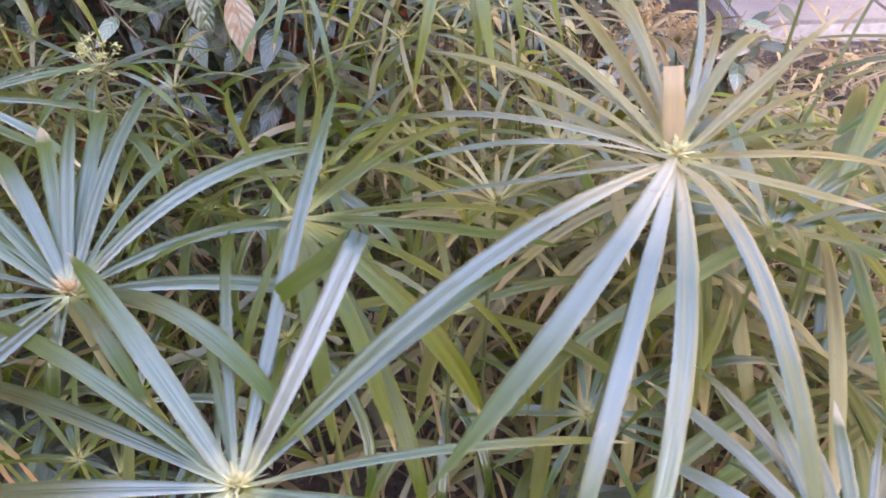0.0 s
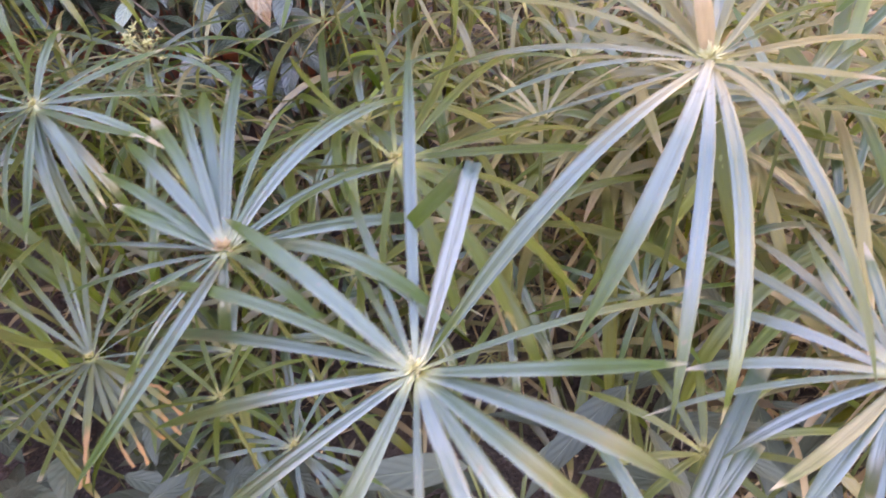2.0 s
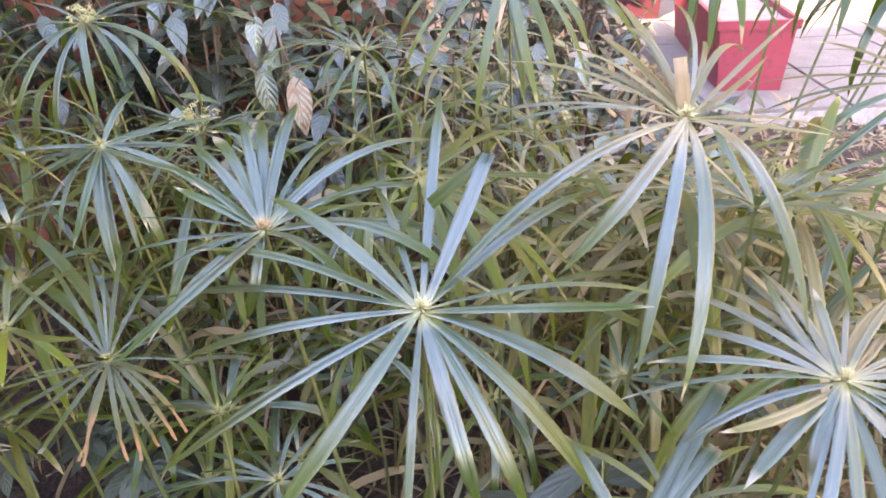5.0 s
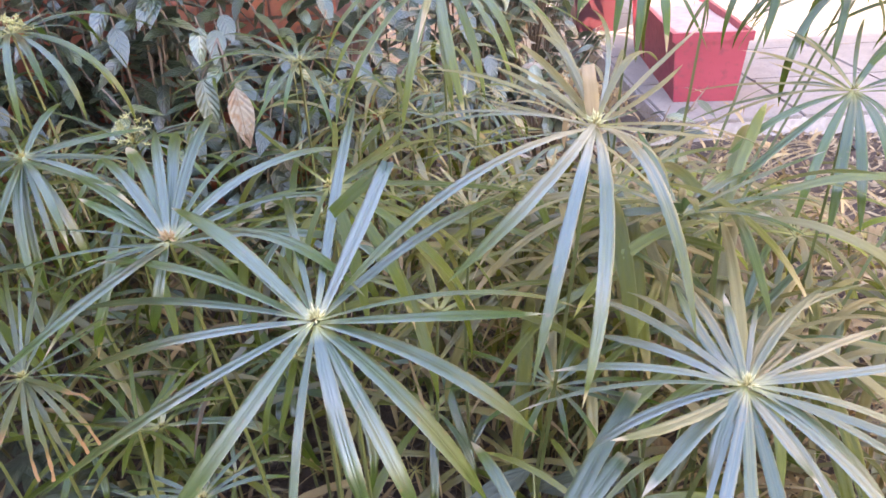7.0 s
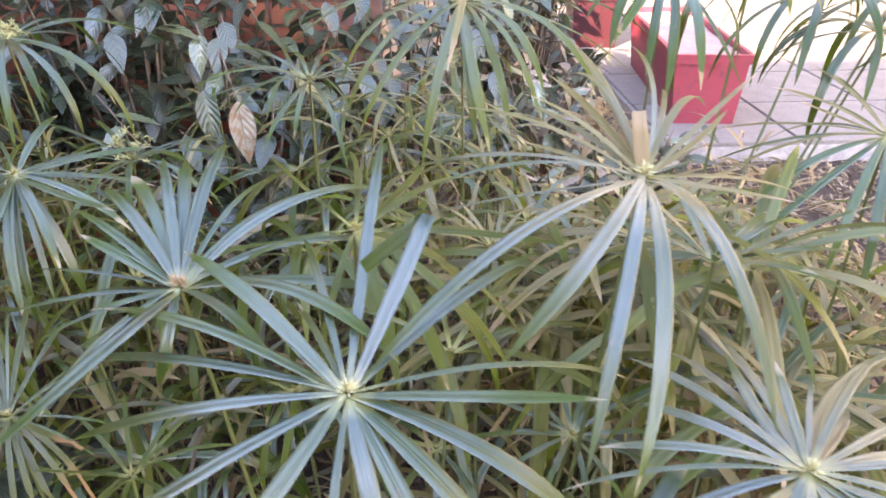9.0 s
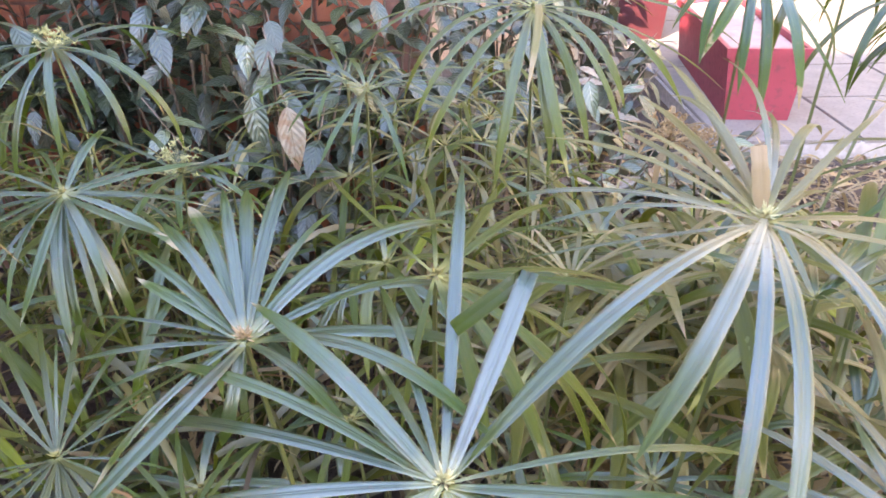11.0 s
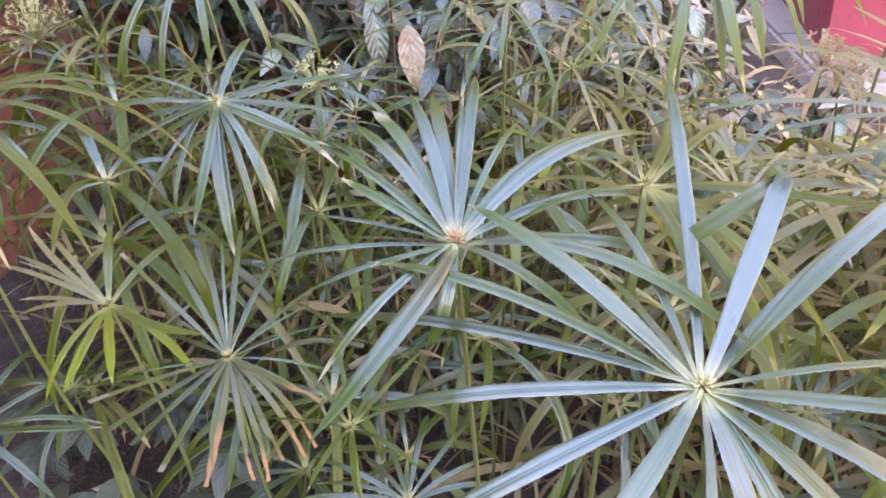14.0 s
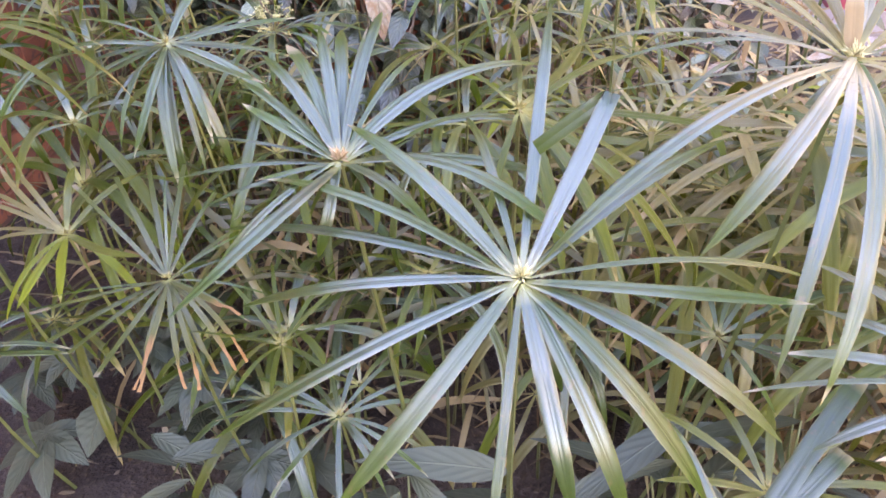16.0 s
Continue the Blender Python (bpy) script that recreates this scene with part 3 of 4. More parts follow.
WHEEL_P = [(233, -5, 55, 0.302, -0.04), (257, -2, 64, 0.333, -0.04), (267, -7, 48, 0.315, 0.1), (283, -4, 58, 0.271, -0.0), (303, 10, 75, 0.236, -0.03),
           (333, 1, 40, 0.297, -0.0, "thin"), (206, 14, 85, 0.26, 0.04), (267, -5, 61, 0.28, 0.05), (268, 19, 50, 0.332, -0.1, "pale"),
           (278, 7, 46, 0.203, 0.01, "thin"), (60, 20, 60, 0.22), (110, 20, 60, 0.22), (160, 20, 60, 0.22), (20, 20, 60, 0.22),
           (182, 15, 48, 0.28, 0.0), (198, 20, 62, 0.29, 0.03, "slim"), (224, 8, 72, 0.29, 0.0, "slim"), (318, 12, 72, 0.28, 0.0), (345, 18, 60, 0.32, 0.05, "slim"), (2, 22, 52, 0.30, 0.0), (292, 4, 66, 0.29, 0.0, "slim")]
WHEEL_G = [(143, 16, 71, 0.21, 0.02), (115, 22, 39, 0.204, -0.01), (211, -13, 27, 0.353, -0.1), (230, -5, 62, 0.285, -0.03), (241, -4, 64, 0.295, -0.01),
           (249, -6, 59, 0.27, 0.03), (91, 24, 25, 0.209, -0.03, "thin"), (66, 25, 18, 0.241, -0.09, "thin"), (137, 13, 2, 0.138, -0.03, "pale"),
           (281, -4, 55, 0.201, -0.01), (310, 20, 60, 0.2), (335, 20, 60, 0.2), (0, 26, 54, 0.17), (41, 33, 29, 0.19),
           (158, 8, 25, 0.25, 0.0, "pale"), (172, 4, 30, 0.26, 0.03), (185, 8, 40, 0.27, 0.0, "pale"), (198, 2, 40, 0.26, 0.0), (128, 25, 30, 0.20, 0.0, "pale"), (103, 32, 30, 0.2, 0.0, "pale"), (265, 0, 60, 0.22)]
WHEEL_M = [(305, -9, 70, 0.265, -0.03), (334, -17, 85, 0.286, 0.11), (355, -10, 88, 0.325, 0.02), (54, 9, 41, 0.306, 0.08), (24, -4, 37, 0.271, 0.11),
           (348, 7, 18, 0.203, 0.04), (137, -23, 6, 0.276, -0.13, "thin"), (89, 9, 28, 0.297, 0.1, "thin"), (68, -6, 3, 0.276, 0.11),
           (124, 5, 22, 0.314, -0.19, "thin"), (300, 5, 60, 0.20), (285, 0, 60, 0.18), (320, 0, 50, 0.21), (260, 0, 60, 0.15, "thin"), (200, 10, 50, 0.15, "thin")]
WHEEL_S = [(249, 5, 64, 0.146, 0.02, "lime"), (296, 18, 30, 0.175, -0.01, "lime"), (278, 11, 20, 0.167, -0.01, "lime"), (319, 11, -10, 0.234, 0.08),
           (179, 4, 34, 0.138, -0.04, "pale"), (152, 12, 24, 0.21, -0.05, "pale"), (149, 8, 5, 0.233, -0.16, "pale"), (79, 8, 33, 0.078, 0.05), (169, 3, 24, 0.155, -0.05, "pale"), (160, 14, 20, 0.20, 0.0, "pale"), (138, 18, 15, 0.19, 0.0, "pale")]
WHEEL_V = [(231, 17, 63, 0.322, 0.13), (245, 6, 37, 0.308, -0.1, "wide"), (248, 5, 54, 0.31, 0.01), (261, -6, 55, 0.282, -0.08), (259, 1, 61, 0.305, -0.05),
           (267, 10, 70, 0.321, -0.04), (315, 4, 103, 0.221, -0.03, "thin"), (229, 16, 47, 0.296, 0.02), (276, -11, 28, 0.3, 0.02, "thin")]

stalk((-0.147, 0.248, 0.966), (-0.13, 0.40, 0), WHEEL_A, "tall green umbrella sedge with a wide even wheel of glossy bracts", 0.0138, M_SHEEN, tuft="small")
stalk((-0.309, 0.416, 0.964), (-0.26, 0.60, 0), WHEEL_D, "green umbrella sedge with broad upswept bracts and a tan centre", 0.0120, M_SHEEN, tuft="dry")
stalk((0.125, 0.459, 1.045), (0.06, 0.66, 0), WHEEL_C, "umbrella sedge with long drooping bracts and a warm-lit cream centre", 0.0120, M_CREAM_BASE, tuft="small")
stalk((0.218, 0.245, 0.872), (0.20, 0.42, 0), WHEEL_B, "full umbrella sedge wheel with many narrow pale-sheened bracts", 0.0108, M_PALE_SHEEN, tuft="small")
stalk((-0.656, 0.853, 0.908), (-0.60, 0.98, 0), WHEEL_E, "umbrella sedge with dark drooping bracts near the brick wall", 0.0135, M_SHEEN, tuft="tiny")
stalk((-0.579, 0.544, 0.721), (-0.58, 0.72, 0), WHEEL_J, "cropped umbrella sedge with blunt bracts and scorched orange tips", 0.0076, tuft="tiny")
stalk((-0.003, 1.019, 1.112), (0.02, 0.98, 0), WHEEL_P, "tallest umbrella sedge with long hanging light green bracts", 0.0145, M_HANGING)
stalk((0.640, 0.878, 0.931), (0.65, 1.0, 0), WHEEL_G, "umbrella sedge with light bracts nodding beside the dry litter", 0.0145)

R2 = random.Random(21)
WHEEL_LOW = [(2, 8, 14, 0.20, "wide"), (-25, 0, 30, 0.19), (-48, 0, 40, 0.20), (10, 20, 45, 0.2), (-75, 0, 50, 0.18), (45, 25, 50, 0.2), (85, 25, 50, 0.2), (130, 20, 50, 0.2), (180, 15, 50, 0.2), (225, 10, 50, 0.2), (-105, 5, 60, 0.18)]
stalk((-1.066, 0.672, 0.445), (-1.04, 0.76, 0), WHEEL_LOW, "low umbrella sedge with broad bluish bracts over the herbs", 0.0120, M_SHEEN)
stalk((-1.02, 0.86, 0.36), (-1.0, 0.92, 0), [(az, 25, 60, 0.17) for az in range(0, 360, 36)], "small low umbrella sedge over bare soil", 0.0095, M_LOW)
stalk((-0.566, 1.071, 0.846), (-0.52, 1.15, 0), wheel(R2, 15, 0.20, (0, 35), (20, 70)), "flowering umbrella sedge with a cluster of cream spikelets", 0.0105, tuft="full", rng=R2)
stalk((-0.760, 1.142, 1.038), (-0.72, 1.26, 0), wheel(R2, 19, 0.27, (-15, 30), (50, 105)), "flowering umbrella sedge with long hanging bracts", 0.0125, M_BRACT, "cluster", R2)
stalk((-0.259, 1.127, 0.966), (-0.22, 1.2, 0), wheel(R2, 17, 0.23, (0, 30), (25, 75)), "umbrella sedge with thin spreading bracts before the shrubs", 0.0085, rng=R2)
stalk((-0.150, 0.471, 0.989), (-0.12, 0.58, 0), WHEEL_M, "young yellow-green umbrella sedge tucked between larger wheels", 0.0125, M_LOW, rng=R2)
stalk((-0.775, 0.659, 0.705), (-0.82, 0.82, 0), WHEEL_S + [(70, 25, 40, 0.16), (110, 25, 40, 0.17), (330, 10, 60, 0.17, 0.0, "lime")], "young yellow-green umbrella sedge low in the bed", 0.0125, M_YOUNG, "tiny", R2)
stalk((0.015, 0.695, 0.853), (0.05, 0.8, 0), wheel(R2, 15, 0.10, (15, 50), (10, 50)), "small pale umbrella sedge with thin stiff bracts", 0.0060, M_PALE, rng=R2)
stalk((-0.435, 0.505, 0.656), (-0.38, 0.5, 0), wheel(R2, 10, 0.12, (15, 50), (10, 60)), "small young umbrella sedge low in the clump", 0.0065, M_LOW, rng=R2)
stalk((-0.374, 0.500, 0.535), (-0.35, 0.55, 0), wheel(R2, 17, 0.16, (0, 30), (20, 60)), "low umbrella sedge in the shade of the clump", 0.0075, M_SHEEN, rng=R2)
stalk((0.126, 0.365, 0.599), (0.12, 0.42, 0), wheel(R2, 10, 0.15, (15, 50), (30, 70)), "low umbrella sedge with a yellow centre", 0.0100, M_YOUNG, rng=R2)
stalk((0.293, 0.641, 0.849), (0.31, 0.72, 0), wheel(R2, 15, 0.17, (10, 50), (10, 60)), "pale umbrella sedge with stiff upright bracts", 0.0120, M_SHEEN, rng=R2)
stalk((0.396, 0.643, 0.633), (0.40, 0.7, 0), wheel(R2, 14, 0.21, (15, 60), (30, 80)), "grey-green umbrella sedge over dry litter", 0.0140, M_SHEEN, rng=R2)
stalk((0.122, 0.610, 0.60), (0.13, 0.68, 0), wheel(R2, 15, 0.15, (0, 25), (10, 45)), "dark green low umbrella sedge deep in the clump", 0.0085, M_BRACT, rng=R2)
WHEEL_O = [(2, 38, 95, 0.34), (-14, 36, 92, 0.32), (-30, 30, 85, 0.33), (-48, 28, 80, 0.30), (-70, 25, 80, 0.28), (20, 35, 80, 0.28), (45, 30, 70, 0.25), (90, 30, 70, 0.25), (140, 30, 70, 0.25), (190, 30, 70, 0.25), (240, 30, 70, 0.25)]
stalk((-0.90, 0.62, 0.97), (-0.9, 0.85, 0), WHEEL_O, "umbrella sedge with arching olive bracts beside the wall", 0.0110, M_OLD, rng=R2)
stalk((-1.28, 1.50, 0.785), (-1.2, 1.55, 0), wheel(R2, 12, 0.17, (0, 30), (30, 80)), "umbrella sedge with a large cream flower plume", 0.0070, M_PALE, "plume", R2)

# a low stalk whose broad bracts end blunt and tan beside the wheel
stalk((0.030, 0.190, 0.730), (0.03, 0.26, 0), [(48, 35, 15, 0.185, 0.0, "blunt"), (36, 40, 15, 0.125, 0.0, "blunt"), (300, 10, 60, 0.16), (350, 15, 60, 0.17), (230, 10, 50, 0.15), (160, 20, 50, 0.16), (110, 35, 50, 0.15), (270, 5, 60, 0.15)],
      "low umbrella sedge with two broad blunt upright bracts", 0.0130, M_SHEEN, rng=R2)

# tall stalks leaning out over the litter, their bracts hanging before the planter
stalk((0.342, 1.100, 1.142), (0.26, 1.0, 0), WHEEL_V + [(60, 20, 70, 0.24), (110, 20, 60, 0.24), (160, 20, 60, 0.24)], "tall umbrella sedge with long bracts hanging before the planter", 0.0150, rng=R2)
stalk((0.470, 1.060, 1.205), (0.30, 0.95, 0), wheel(R2, 13, 0.30, (-5, 25), (60, 105)), "tall umbrella sedge whose bracts hang over the paving edge", 0.0140, M_HANGING, rng=R2)
for hub, root in (((0.632, 1.135, 1.10), (0.016, 0.667, 0)), ((0.749, 1.141, 1.03), (-0.031, 0.74, 0)), ((0.839, 1.22, 1.075), (0.14, 0.755, 0)), ((0.93, 0.95, 1.02), (0.40, 0.72, 0))):
    stalk(hub, root, wheel(R2, 15, 0.30, (0, 35), (60, 110)), "umbrella sedge on a long leaning stem beside the litter", 0.0145, rng=R2)

for hub, root in (((0.250, 1.12, 0.865), (0.30, 1.2, 0)), ((0.34, 1.24, 0.80), (0.38, 1.3, 0))):
    stalk(hub, root, [(az, rise, droop, size, "dead") for az, rise, droop, size in wheel(R2, 9, 0.11, (0, 60), (60, 140))], "withered umbrella sedge with a dry orange-brown flower head", 0.0100, None, "withered", R2)

# ---------------------------------------------------------------- the rest of the clump: lower wheels from a few alike shapes
R3 = random.Random(5)
SHAPES = [bract_mesh(R3.uniform(5, 50), R3.uniform(60, 135), R3.uniform(0.20, 0.36), R3.uniform(0.012, 0.019), R3.uniform(-0.12, 0.12), R3.uniform(-30, 30), n=11) for i in range(30)]
HANGING = [bract_mesh(R3.uniform(-20, 20), R3.uniform(55, 100), R3.uniform(0.14, 0.26), R3.uniform(0.007, 0.012), R3.uniform(-0.1, 0.1), R3.uniform(-80, 80), n=9) for i in range(12)]
THIN = [bract_mesh(R3.uniform(5, 50), R3.uniform(50, 120), R3.uniform(0.16, 0.28), R3.uniform(0.006, 0.010), R3.uniform(-0.12, 0.12), R3.uniform(-40, 40), n=10) for i in range(12)]
BROAD = [bract_mesh(R3.uniform(10, 45), R3.uniform(50, 105), R3.uniform(0.27, 0.38), R3.uniform(0.015, 0.021), R3.uniform(-0.12, 0.12), R3.uniform(-25, 25), n=13) for i in range(12)]
TUFT = tuft_mesh(R3, 0.009, 14, False)


def low_stalk(x, y, z, n, mats, dead=False, shapes=None):
    root = Vector((x + R3.uniform(-0.05, 0.05), y + R3.uniform(0.0, 0.10), 0))
    label = "withered brown umbrella sedge stalk with hanging dead bracts" if dead else "umbrella sedge stalk lower in the dense clump"
    ob = thing("umbrella_sedge", root, label, "sedge", GROUP)
    top = Vector((x, y, z)) - root
    part("stem", stem_mesh(Vector((0, 0, -0.02)), top, (R3.uniform(-0.02, 0.02), R3.uniform(-0.02, 0.02))), M_STEM, ob)
    tilt = (R3.uniform(-14, 14), R3.uniform(-14, 14))
    for i in range(n):
        part("bract", R3.choice(shapes or (HANGING if dead else SHAPES)), R3.choice(mats), ob, m=Matrix.Translation(top) @ pose(0, 0, 0, *tilt, 0) @ pose(0, 0, 0, 0, 0, 360 * i / n + R3.uniform(-10, 10)) @ Matrix.Scale(R3.uniform(0.75, 1.15), 4))
    part("flower_head", TUFT, M_FLOWER_DRY, ob, m=Matrix.Translation(top))


count = 0
while count < 66:
    x, y, z = R3.uniform(-1.05, 0.80), R3.uniform(0.32, 1.55), R3.uniform(0.26, 0.76)
    if x < -0.35 and y < 0.74 or x > 0.5 and y > 0.95 or x > 0.15 and y > 1.25:
        continue
    if z > 0.20 + 0.60 * y and y < 0.9 or y < 0.74 and -0.45 < x < 0.22 or y < 0.55 and R3.random() < 0.7:
        continue
    low_stalk(x, y, z, R3.choice((8, 9, 11)), [M_OLD, M_LOW, M_LOW, M_BRACT, M_BRACT] if x < -0.25 else [M_OLD, M_LOW, M_LOW, M_BRACT, M_PALE, M_PALE, M_YOUNG])
    count += 1
for i in range(42):
    x, y, z = R3.uniform(-0.35, 0.95), R3.uniform(1.0, 1.9), R3.uniform(0.4, 0.84)
    low_stalk(x, y, min(z, 0.92 - 0.32 * y) if x > 0.12 else z, 11, [M_OLD, M_PALE, M_PALE, M_YOUNG, M_YOUNG, M_LIME])
for i in range(13):
    low_stalk(R3.uniform(-1.45, -0.85), R3.uniform(0.95, 1.75), R3.uniform(0.45, 0.85), 11, [M_OLD, M_LOW, M_LOW, M_BRACT, M_BRACT])
for i in range(16):  # light straps behind the front wheels
    low_stalk(R3.uniform(-0.05, 0.50), R3.uniform(0.58, 0.98), R3.uniform(0.60, 0.82), 7, [M_PALE, M_YOUNG, M_PALE, M_OLD, M_HANGING], shapes=BROAD)
for i in range(26):  # thin wheels between the clump and the shrubs
    low_stalk(R3.uniform(-1.1, 0.15), R3.uniform(1.15, 1.62), R3.uniform(0.55, 0.86), 13, [M_OLD, M_LOW, M_PALE, M_PALE, M_BRACT], shapes=THIN)
for i in range(22):
    low_stalk(R3.uniform(-0.25, 1.0), R3.uniform(0.72, 1.7), R3.uniform(0.18, 0.5), 9, [M_DEAD, M_DEAD, M_PALE], True)
for x, y, z in ((0.40, 1.15, 0.62), (0.60, 1.25, 0.52), (0.42, 1.3, 0.55), (0.95, 1.2, 0.45), (1.1, 1.45, 0.35)):
    low_stalk(x, y, z, 12, [M_DEAD, M_DEAD, M_OLD])


# ---------------------------------------------------------------- shrubs behind, with ovate ribbed leaves
def ovate(length, width, curl, fold, ribbed=0.05, n=22):
    verts, uvs, faces = [], [], []
    for i in range(n + 1):
        u = i / n
        w = width * 0.5 * (math.sin(math.pi * min(1, u**0.8)) ** 0.9 * (1 - 0.25 * u) + 0.01)
        for v in (-1, -0.5, 0, 0.5, 1):
            rib = -ribbed * w * math.sin((u - abs(v) * 0.3) * 44) * min(1, abs(v) * 3)
            verts.append((u * length, v * w, fold * abs(v) * w - curl * length * u * u + rib))
            uvs.append(((v + 1) / 2, u))
    for i in range(n):
        for k in range(4):
            a = i * 5 + k
            faces.append((a, a + 1, a + 6, a + 5))
    return mesh_of("leaf", verts, faces, uvs)


R4 = random.Random(11)
OVATE = [ovate(R4.uniform(0.085, 0.135), R4.uniform(0.040, 0.058), R4.uniform(0.05, 0.4), R4.uniform(0.05, 0.35)) for i in range(9)]


def shrub(x, y, h, twigs, leaves, label, mats):
    ob = thing("shrub", (x, y, 0), label, "shrub", "shrubs by the wall")
    for i in range(twigs):
        az = R4.uniform(0, 360)
        out = R4.uniform(0.08, 0.34)
        tip = Vector((math.cos(radians(az)) * out, math.sin(radians(az)) * out * 0.8, h * R4.uniform(0.6, 1.0)))
        pts = [Vector((0, 0, -0.03)), tip * 0.35 + Vector((0, 0, h * 0.12)), tip * 0.7 + Vector((0, 0, h * 0.1)), tip]
        v, f = tube(pts, [0.006, 0.005, 0.0035, 0.002], 5)
        twig = part("branch", mesh_of("branch", v, f), M_WOOD, ob)
        for j in range(leaves):
            u = 0.42 + 0.58 * j / leaves
            a = pts[0].lerp(pts[1], u * 3) if u < 1 / 3 else pts[1].lerp(pts[2], u * 3 - 1) if u < 2 / 3 else pts[2].lerp(pts[3], u * 3 - 2)
            part("leaf", R4.choice(OVATE), R4.choice(mats), twig, m=Matrix.Translation(a) @ pose(0, 0, 0, R4.uniform(-25, 25), R4.uniform(-15, 55), j * 137 + R4.uniform(-20, 20)))
    return ob


DARK = [M_LEAF] * 5 + [M_LEAF_VAR]
for x, y, h in ((-1.45, 2.12, 1.4), (-1.15, 2.1, 1.15), (-1.0, 2.05, 1.25), (-0.82, 1.95, 1.15), (-0.62, 2.1, 1.3), (-0.5, 1.85, 1.05), (-0.3, 2.1, 1.25), (-0.12, 2.1, 0.95), (0.2, 2.5, 0.75), (0.0, 2.9, 1.15), (0.3, 3.3, 1.2), (0.42, 3.7, 1.2), (0.62, 4.1, 1.15), (0.2, 3.9, 1.4), (0.55, 4.6, 1.4)):
    shrub(x, y, h, 13, 11, "dark green shrub with ribbed ovate leaves before the brick wall", DARK)
for x, y, h in ((0.42, 2.2, 0.5), (0.75, 2.35, 0.5), (0.45, 2.75, 0.62), (0.2, 3.2, 0.8), (0.55, 3.3, 0.62), (1.0, 2.3, 0.22), (0.5, 4.2, 0.9), (0.75, 4.4, 0.7), (0.7, 5.4, 0.9), (0.72, 3.6, 0.6), (0.78, 4.9, 0.95), (0.75, 5.6, 1.1), (0.9, 6.8, 1.25), (0.8, 5.2, 1.15)):
    shrub(x, y, h, 10, 7, "sparse half-withered shrub over dry litter", [M_LEAF, M_LEAF, M_LEAF_VAR, M_LEAF_DRY, M_HERB])


# two leaves that hang low on a long twig of their own, one dark and ribbed, one withered
bush = shrub(-0.52, 1.66, 0.85, 8, 10, "dark green shrub with a withered leaf on a drooping twig", DARK)
for name, tip, mat, size, label in (("leaf", (-0.525, 1.44, 0.865), M_LEAF, (0.125, 0.054), "dark blue-green ribbed leaf"), ("withered_leaf", (-0.455, 1.44, 0.84), M_LEAF_DRY, (0.14, 0.062), "pale withered leaf")):
    end = Vector(tip) - Vector((-0.52, 1.66, 0))
    v, f = tube([(0, 0, 0), (0.01, -0.03, 0.6), (0.02, -0.12, 0.93), end], [0.005, 0.004, 0.003, 0.0015], 5)
    twig = part("branch", mesh_of("branch", v, f), M_WOOD, bush)
    part(name, ovate(*size, 0.12, 0.3), mat, twig, label, Matrix.Translation(end) @ pose(0, 0, 0, 12, 74, -60))



# ---------------------------------------------------------------- low herbs on the soil
def palmate(size, lobes, seed):
    """One lobed leaf: long lobes spread like fingers from the stalk."""
    r = random.Random(seed)
    verts, uvs, faces = [], [], []
    for k in range(lobes):
        turn = radians(-125 + 250 * k / (lobes - 1))
        length = size * (1.0 - 0.30 * abs(k / (lobes - 1) - 0.5) * 2) * r.uniform(0.9, 1.08)
        for i in range(9):
            u = i / 8
            w = size * 0.19 * (0.42 + 0.58 * math.sin(math.pi * min(1, u * 0.75 + 0.08))) * (1 - u**3) + 0.0004
            for v in (-1, 0, 1):
                x, y = u * length, v * w
                verts.append((x * math.cos(turn) - y * math.sin(turn), x * math.sin(turn) + y * math.cos(turn), 0.0012 * k % 0.004 + 0.18 * abs(v) * w - 0.22 * size * u * u))
                uvs.append(((v + 1) / 2, u))
        o = k * 27
        for i in range(8):
            for v in range(2):
                q = o + i * 3 + v
                faces.append((q, q + 1, q + 4, q + 3))
    return mesh_of("leaf", verts, faces, uvs)


PALM = [palmate(R4.uniform(0.09, 0.125), 7, i) for i in range(5)]


def herb(x, y, h, n, label):
    ob = thing("herb", (x, y, 0), label, "herb", "low herbs")
    for i in range(n):
        az = 360 * i / n + R4.uniform(-25, 25)
        out = R4.uniform(0.05, 0.13)
        top = Vector((math.cos(radians(az)) * out, math.sin(radians(az)) * out, h * R4.uniform(0.6, 1)))
        v, f = tube([(0, 0, -0.02), top * 0.5 + Vector((0, 0, h * 0.15)), top], [0.002, 0.0018, 0.0014], 4)
        petiole = part("stalk", mesh_of("stalk", v, f), M_STEM, ob)
        part("leaf", R4.choice(PALM), M_HERB, petiole, m=Matrix.Translation(top) @ pose(0, 0, 0, R4.uniform(-14, 14), R4.uniform(-5, 20), az + R4.uniform(-40, 40)))


for x, y, h in ((-1.2, 1.0, 0.2), (-0.68, 0.5, 0.2), (-0.5, 0.45, 0.25), (-0.9, 1.05, 0.25), (-0.25, 0.4, 0.25), (0.1, 0.4, 0.28), (0.45, 0.5, 0.28), (-0.6, 0.72, 0.28), (-0.75, 0.9, 0.3)):
    herb(x, y, h, 4, "low herb with dull green lobed leaves on the soil")


